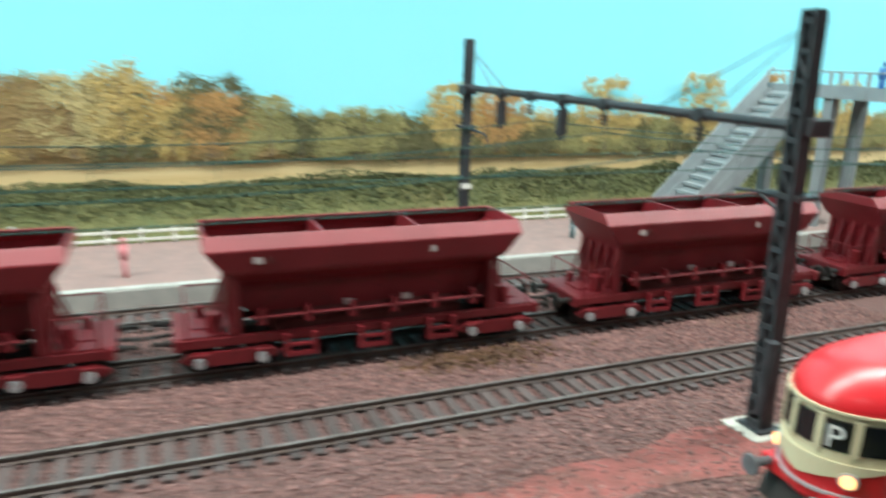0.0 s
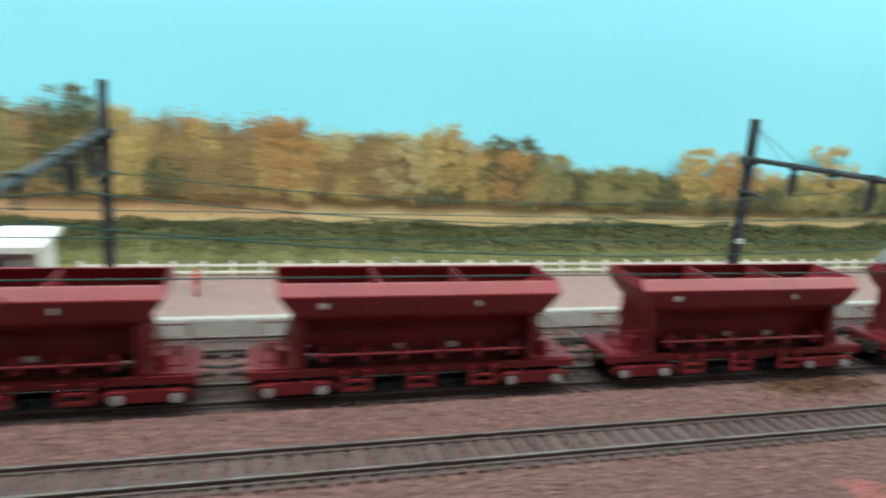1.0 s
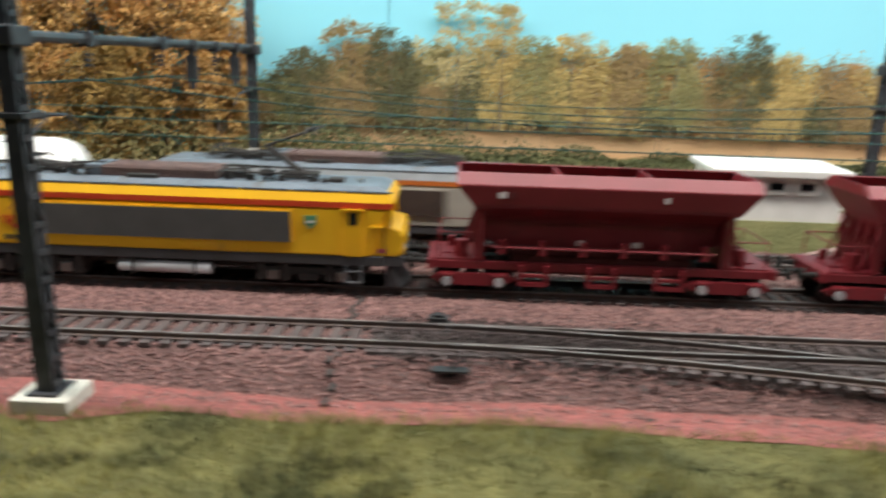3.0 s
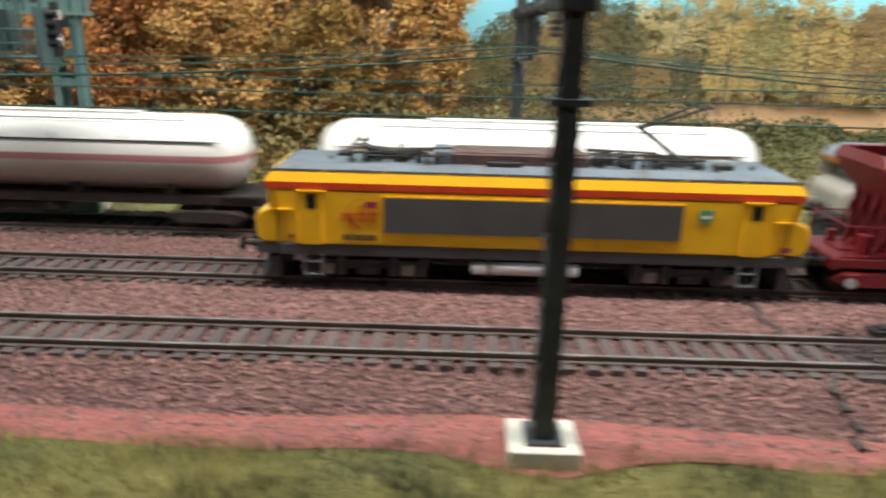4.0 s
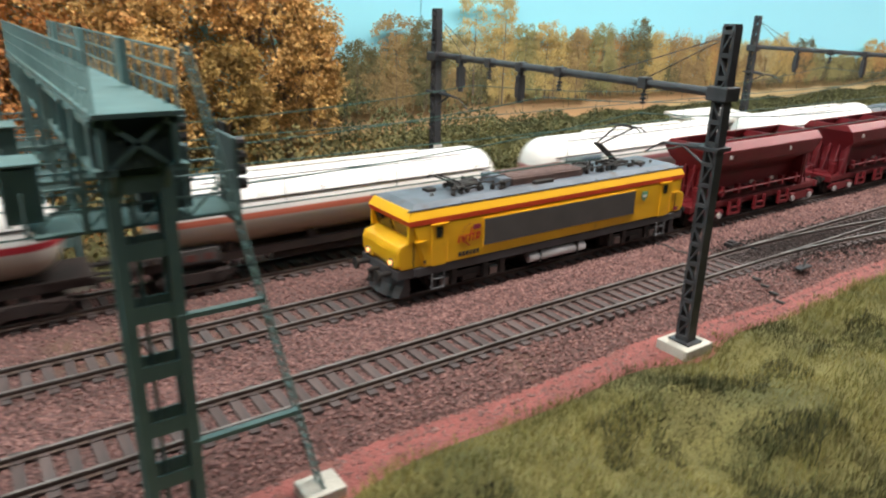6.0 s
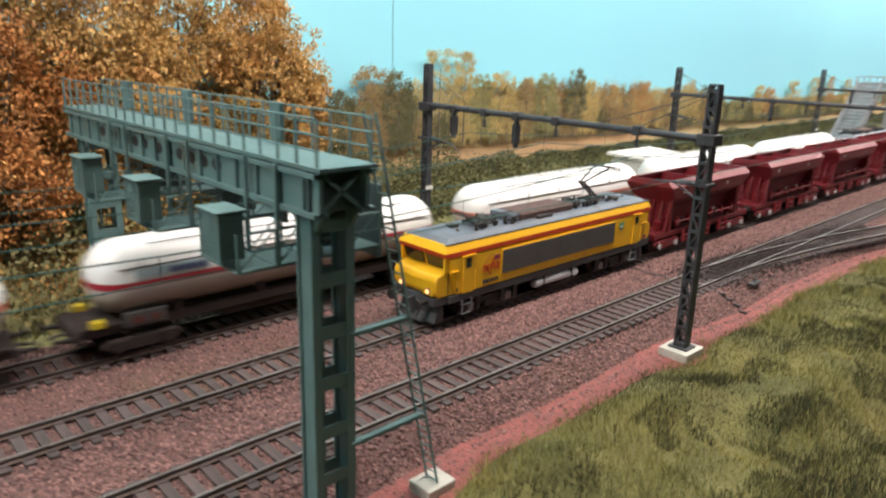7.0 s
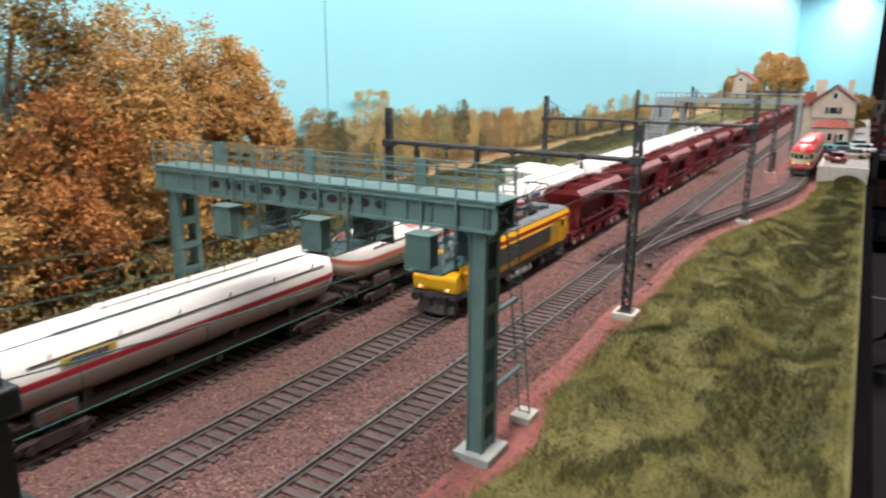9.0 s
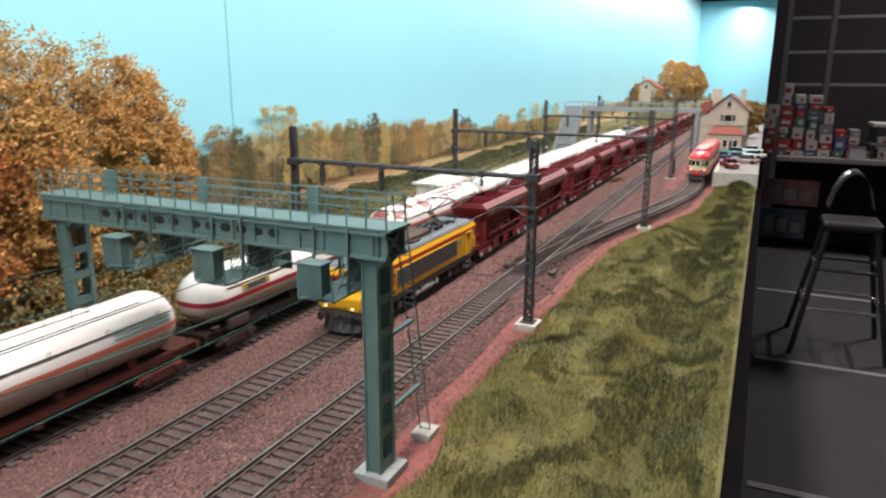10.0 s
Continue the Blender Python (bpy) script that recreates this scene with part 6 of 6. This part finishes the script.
def nose_patch(a0, a1, z0, z1, out, front, half, steps=6):
    """A curved panel on the rounded front, between two angles."""
    b = bmesh.new()
    rows = []
    for z, o in ((z0, out), (z1, out), (z1, out - 0.8), (z0, out - 0.8)):
        rows.append([b.verts.new((front + 24 * (1 - math.cos(a)) - o * math.cos(a), -half * math.sin(a) - o * math.sin(a), z)) for a in [math.radians(a0 + (a1 - a0) * k / steps) for k in range(steps + 1)]])
    rows.append(rows[0])
    for A, B in zip(rows, rows[1:]):
        for k in range(steps):
            b.faces.new((A[k], A[k + 1], B[k + 1], B[k]))
    for e in (0, steps):
        b.faces.new([r[e] for r in rows[:4]])
    bmesh.ops.recalc_face_normals(b, faces=b.faces)
    return b


def railcar():
    t = thing("railcar", "red and cream railcar with lit headlamps on the siding", "railcar", 151, 102, 0)
    level = lambda rows, m, nm, soft=False: part(nm, loft(bmesh.new(), [[(x, y, z) for x, y in nose_outline(s, 0, 290, 16.6)] for z, s in rows]), m, t, smooth=soft)
    level([(8, 2.5), (10, 0.6), (21, 0)], RC_RED, "lower_body")
    level([(21, 0.05), (33.6, 0.9)], RC_CREAM, "window_band")
    level([(33.6, 0.2), (34.2, 0.0), (35.2, 0.2), (36.8, 0.9), (38.5, 2.2), (40.2, 4.4), (41.5, 7.0), (42.6, 10), (43.2, 13)], RC_RED, "roof", True)
    part("roof_dome", loft(bmesh.new(), [[(x, y, z) for x, y in nose_outline(s, 34, 120, 12)] for z, s in ((42.5, 0), (45.5, 2), (47, 6))]), RC_RED, t)
    for a in (-48, -24, 0, 24, 48):
        part("front_window", nose_patch(a - 9.5, a + 9.5, 24.2, 31.6, 0.5, 0.3, 16.4, 4), GLASS_DARK, t)
    flash = bmesh.new()
    half = [math.radians(-58 + 116 * k / 16) for k in range(17)]
    spot = lambda a, z, o: (24 * (1 - math.cos(a)) - o * math.cos(a), -16.6 * math.sin(a) - o * math.sin(a), z)
    dip = lambda a: 21.0 - 5.4 * (1 - abs(math.degrees(a)) / 60) ** 0.8
    loft(flash, [[spot(a, 21.4, 0.45), spot(a, dip(a), 0.45), spot(a, dip(a), -0.4), spot(a, 21.4, -0.4)] for a in half])
    part("cream_flash", flash, RC_CREAM, t, "cream flash pointed below the windscreen")
    for a in (-36, -12, 12, 36):
        part("window_post", nose_patch(a - 2.6, a + 2.6, 23.4, 32.4, 0.9, 0.3, 16.4, 2), RC_CREAM, t)
    part("lower_trim", nose_patch(-80, 80, 12.6, 13.3, 0.4, 0, 16.6, 16), SILVER, t)
    part("roof_seam", nose_patch(-86, 86, 33.4, 34.0, 0.5, 0, 16.6, 16), RC_CREAM, t)
    for k in range(16):
        x = 36 + 15.4 * k
        for s in (-1, 1):
            part("side_window", one_box(x - 5.2, x + 5.2, s * 16.2 - 0.3, s * 16.2 + 0.3, 24.4, 31.4), GLASS_DARK, t)
    for a in (-36, 36):
        r = math.radians(a)
        c = Vector((24 * (1 - math.cos(r)), -16.6 * math.sin(r), 17.5))
        d = Vector((-math.cos(r), -math.sin(r), 0))
        part("lamp_ring", one_rod(c, c + d * 0.9, 2.2, 12), SILVER, t)
        part("headlamp", one_rod(c + d * 0.6, c + d * 1.3, 1.6, 12), LAMP_LIT, t, "lit warm headlamp")
    r = math.radians(24)
    m = Matrix.Translation(((24 * (1 - math.cos(r)) + 0.3 - 1.3 * math.cos(r)) / 1000, (-16.4 * math.sin(r) - 1.3 * math.sin(r)) / 1000, 0.0252)) @ pose(0, 0, 0, 90, 0, -66) @ Matrix.Translation((-0.0024, 0, 0))
    lettering("P", 8.0, WHITE, t, m)
    part("buffer_beam", one_box(2, 16, -12.5, 12.5, 9, 13, 0.4), RC_RED, t)
    buffers(t, 2, -1, BOGIE_GREY, 9.6, 12)
    part("skirt", one_box(14, 288, -15.4, 15.4, 5.5, 9, 0.3), UNDER, t)
    part("plough", prism(bmesh.new(), [(2, 1.6), (10, 1.6), (10, 9), (5, 9)], -12, 12, "y"), UNDER, t)
    for x in (34, 256):
        bogie(t, x, UNDER, box_mat=UNDER)
    return t


railcar()


# ---- small plain figures ----
def figure(x, y, z, material, label, h=19.5):
    """A plain standing figure in one mesh."""
    b = bmesh.new()
    k = h / 20
    for s in (-1, 1):
        rod(b, (0, s * 1.1 * k, 0), (0, s * 1.0 * k, 9.5 * k), 1.0 * k, 8, 1.2 * k)
        rod(b, (0, s * 2.6 * k, 9 * k), (0, s * 2.3 * k, 15.6 * k), 0.7 * k, 6)
    rod(b, (0, 0, 9 * k), (0, 0, 16 * k), 2.0 * k, 10, 2.2 * k)
    rod(b, (0, 0, 16 * k), (0, 0, 17 * k), 0.8 * k, 8)
    bmesh.ops.create_uvsphere(b, u_segments=10, v_segments=8, radius=1.5 * k, matrix=Matrix.Translation((0, 0, 18.3 * k)))
    ob = part("figurine", b, material, smooth=True)
    put(ob, x, y, z)
    tagged(ob, label, "figurine")


FIG = [mat("figure_" + nm, c, 0.6) for nm, c in (("pink", (0.62, 0.22, 0.24)), ("slate", (0.16, 0.24, 0.26)), ("red", (0.50, 0.05, 0.06)), ("grey", (0.35, 0.36, 0.34)), ("blue", (0.05, 0.16, 0.42)))]
figure(-7, 340, 5, FIG[0], "plain pink figurine standing on the platform")
figure(244, 352, 5, FIG[1], "plain slate grey figurine standing on the platform")
figure(-172, 360, 5, FIG[2], "plain red figurine standing on the platform", 16)
figure(-57, 374, 5, FIG[3], "plain grey figurine standing on the platform")
figure(445, 318, 97, FIG[4], "plain blue figurine on the footbridge")

# ---- the hall behind the layout ----
HALL_FLOOR = mat("hall_floor", (0.020, 0.020, 0.024), 0.7, second=(0.027, 0.026, 0.030), scale=6)
HALL_WALL = mat("hall_wall", (0.016, 0.013, 0.015), 0.9, second=(0.022, 0.018, 0.02), scale=2)
LINE_WHITE = mat("floor_line", (0.25, 0.25, 0.27), 0.7)
tagged(part("floor", one_box(-5000, 8000, -6000, 3000, -1200, -1150), HALL_FLOOR), "dark grey hall floor with pale lines", "floor", kind="structure")
for nm, bx in (("wall_east", (7000, 7100, -6000, 3000)), ("wall_west", (-5000, -4900, -6000, 3000)), ("wall_south", (-5000, 7100, -6100, -6000)), ("wall_north", (-5000, 7100, 3000, 3100))):
    tagged(part(nm, one_box(*bx, -1150, 2600), HALL_WALL), "dark hall wall", "wall", kind="structure")
tagged(part("ceiling", one_box(-5000, 7100, -6100, 3100, 2600, 2700), HALL_WALL), "dark hall ceiling", "ceiling", kind="structure")
for x in (1280, 2470, 3700):
    tagged(part("floor_line", one_box(x - 18, x + 18, -3500, -60, -1150, -1146), LINE_WHITE), "pale line on the hall floor", "floor line", kind="structure")

CHROME = mat("chrome", (0.55, 0.56, 0.58), 0.2, 0.9)
stool = thing("bar_stool", "black bar stool with a chrome backrest rail", "stool", 2800, -420, -1150)
part("seat", one_box(-125, 125, -125, 125, 610, 650, 15), BLACK, stool)
arc = [(105, -100 + 200 * k / 10, 690 + 180 * math.sin(math.pi * k / 10) ** 0.6) for k in range(11)]
part("backrest", loft(bmesh.new(), [[(x + 14 * math.cos(math.pi * q / 4), y + 9 * math.sin(math.pi * q / 4), z + 14 * math.sin(math.pi * q / 4)) for q in range(8)] for x, y, z in arc]), CHROME, stool)
for sx in (-1, 1):
    for sy in (-1, 1):
        part("leg", one_rod((sx * 100, sy * 100, 620), (sx * 205, sy * 205, 0), 13, 8), BLACK, stool)
for z, r in ((230, 166), (420, 134)):
    for a, c in (((-r, -r), (r, -r)), ((r, -r), (r, r)), ((r, r), (-r, r)), ((-r, r), (-r, -r))):
        part("foot_rail", one_rod((a[0], a[1], z), (c[0], c[1], z), 9, 8), CHROME if z < 300 else BLACK, stool)

table = thing("sales_table", "long sales table with a dark cloth", "table", 5300, -900, -1150)
part("tabletop", one_box(-350, 350, -1000, 800, 690, 730, 6), mat("table_grey", (0.22, 0.20, 0.20), 0.7), table)
part("cloth", one_box(-330, 330, -980, 780, 60, 690), FASCIA, table)
for sx in (-300, 300):
    for sy in (-950, 750):
        part("leg", one_box(sx - 20, sx + 20, sy - 20, sy + 20, 0, 690), BLACK, table)
BOX_COL = [mat("carton_" + nm, c, 0.6) for nm, c in (("red", (0.34, 0.03, 0.03)), ("white", (0.5, 0.48, 0.46)), ("blue", (0.05, 0.10, 0.22)), ("grey", (0.2, 0.2, 0.2)), ("green", (0.06, 0.14, 0.10)))]
rs = random.Random(9)
for col in range(13):
    y, z = -40 - col * 96, -420
    for k in range((5, 8, 7, 8, 6, 3, 3, 1, 2, 1, 2, 1, 1)[col]):
        h, w = rs.uniform(38, 100), rs.uniform(28, 46)
        c = rs.choice(BOX_COL[:2] * 2 + BOX_COL)
        bx = thing("carton", "stacked cardboard model box on the sales table", "box", 5150, y + rs.uniform(-10, 10), z, group="boxes on the sales table")
        part("box", one_box(-110, 110, -w, w, 0, h - 2, 2), c, bx)
        part("panel", one_box(-111, -110, -w * rs.uniform(0.3, 0.8), w * rs.uniform(0, 0.8), h * 0.25, h * rs.uniform(0.4, 0.75)), BOX_COL[1] if c is not BOX_COL[1] else BOX_COL[0], bx)
        z += h
rack = thing("display_rack", "tall dark display rack with shelves and rails", "rack", 5900, -1000, -1150)
for y in (-900, -120, 560, 900):
    part("upright", one_box(-20, 20, y - 20, y + 20, 0, 2000), GRILLE, rack)
for z in (780, 1080, 1380, 1700):
    part("shelf", one_box(-200, 200, -900, -120, z, z + 25), BLACK, rack)
for z in (1250, 1520, 1800):
    part("rail", one_box(-12, 12, -120, 900, z, z + 24), BOGIE_GREY, rack)
for k in range(14):
    c = rs.choice(BOX_COL)
    z = rs.choice((805, 1105, 1405, 1725)) - 1150
    bx = thing("carton", "small model box on the display rack", "box", 5760, -1000 - 870 + 52 * k, z, group="boxes on the display rack")
    part("box", one_box(-80, 80, -22, 22, 0, rs.uniform(60, 130), 2), c, bx)
    part("panel", one_box(-81, -80, -14, 14, 15, 45), BOX_COL[1], bx)

# pale display shelf and low white boxes at the end of the table, posters on the cloth
shelf = thing("display_shelf", "pale display shelf on two dark supports", "shelf", 5150, -1000, -420)
part("board", one_box(-150, 150, -420, 280, 235, 262, 4), BOX_COL[1], shelf, "pale board")
part("board", one_box(-130, 150, -420, 280, 100, 120, 4), BOX_COL[3], shelf)
for yy in (-400, 260):
    part("support", one_box(-120, 120, yy - 12, yy + 12, 0, 235), BLACK, shelf)
for k, (yy, w, h) in enumerate(((-640, 52, 92), (-880, 66, 60), (-1130, 60, 82))):
    bx = thing("carton", "white cardboard model box at the end of the table", "box", 5010, yy, -420, group="boxes on the sales table")
    part("box", one_box(-45, 45, -w, w, 0, h, 3), BOX_COL[1], bx)
    part("lid", one_box(-47, 47, -w - 2, w + 2, h - 14, h, 2), BOX_COL[1 if k else 3], bx)
DIM_RED = mat("poster_red", (0.06, 0.012, 0.012), 0.8, second=(0.10, 0.05, 0.045), scale=12)
DIM_BLUE = mat("poster_blue", (0.010, 0.018, 0.036), 0.8, second=(0.02, 0.03, 0.05), scale=12)
for yy, w, z, h, m, words in ((-220, 205, -800, 200, DIM_RED, "dim red poster on the table cloth"), (-190, 170, -1060, 230, DIM_BLUE, "dim blue poster on the table cloth")):
    ps = thing("poster", words, "poster", 4966, yy, z)
    part("sheet", one_box(-3, 3, -w, w, 0, h), m, ps)
    for k in range(3):
        part("print_block", one_box(-4, -3, -w * 0.8 + k * w * 0.55, -w * 0.4 + k * w * 0.55, h * 0.2, h * (0.55 + 0.1 * k)), GRILLE, ps)

# unseen ceiling lamps added to brighten the hall, strongest above the sales table
for x in (-1500, 1500, 4800):
    lamp = bpy.data.lights.new("hall_fill_lamp", "AREA")
    lamp.shape, lamp.size, lamp.size_y, lamp.energy = "RECTANGLE", 1.2, 0.3, 110 if x > 4000 else 10
    ob = new("hall_fill_lamp", lamp)
    ob.matrix_world = pose(x / 1000, -2.2, 2.55)


def motions():
    """The tank train rolls steadily past the standing train."""
    for k, tank in enumerate(TANKS):
        walk(tank, [(t, pose((train_x(t) + 217 * (1 - k) - (7 if k in (4, 5) else 0)) / 1000, TANK_Y / 1000, 0)) for t in (0.0, 2.5, 5.0, 7.5, 10.0)])
    walk(grey_loco, [(t, pose((train_x(t) + 217 + 93 + 22 + 106) / 1000, TANK_Y / 1000, 0)) for t in (0.0, 2.5, 5.0, 7.5, 10.0)])


motions()
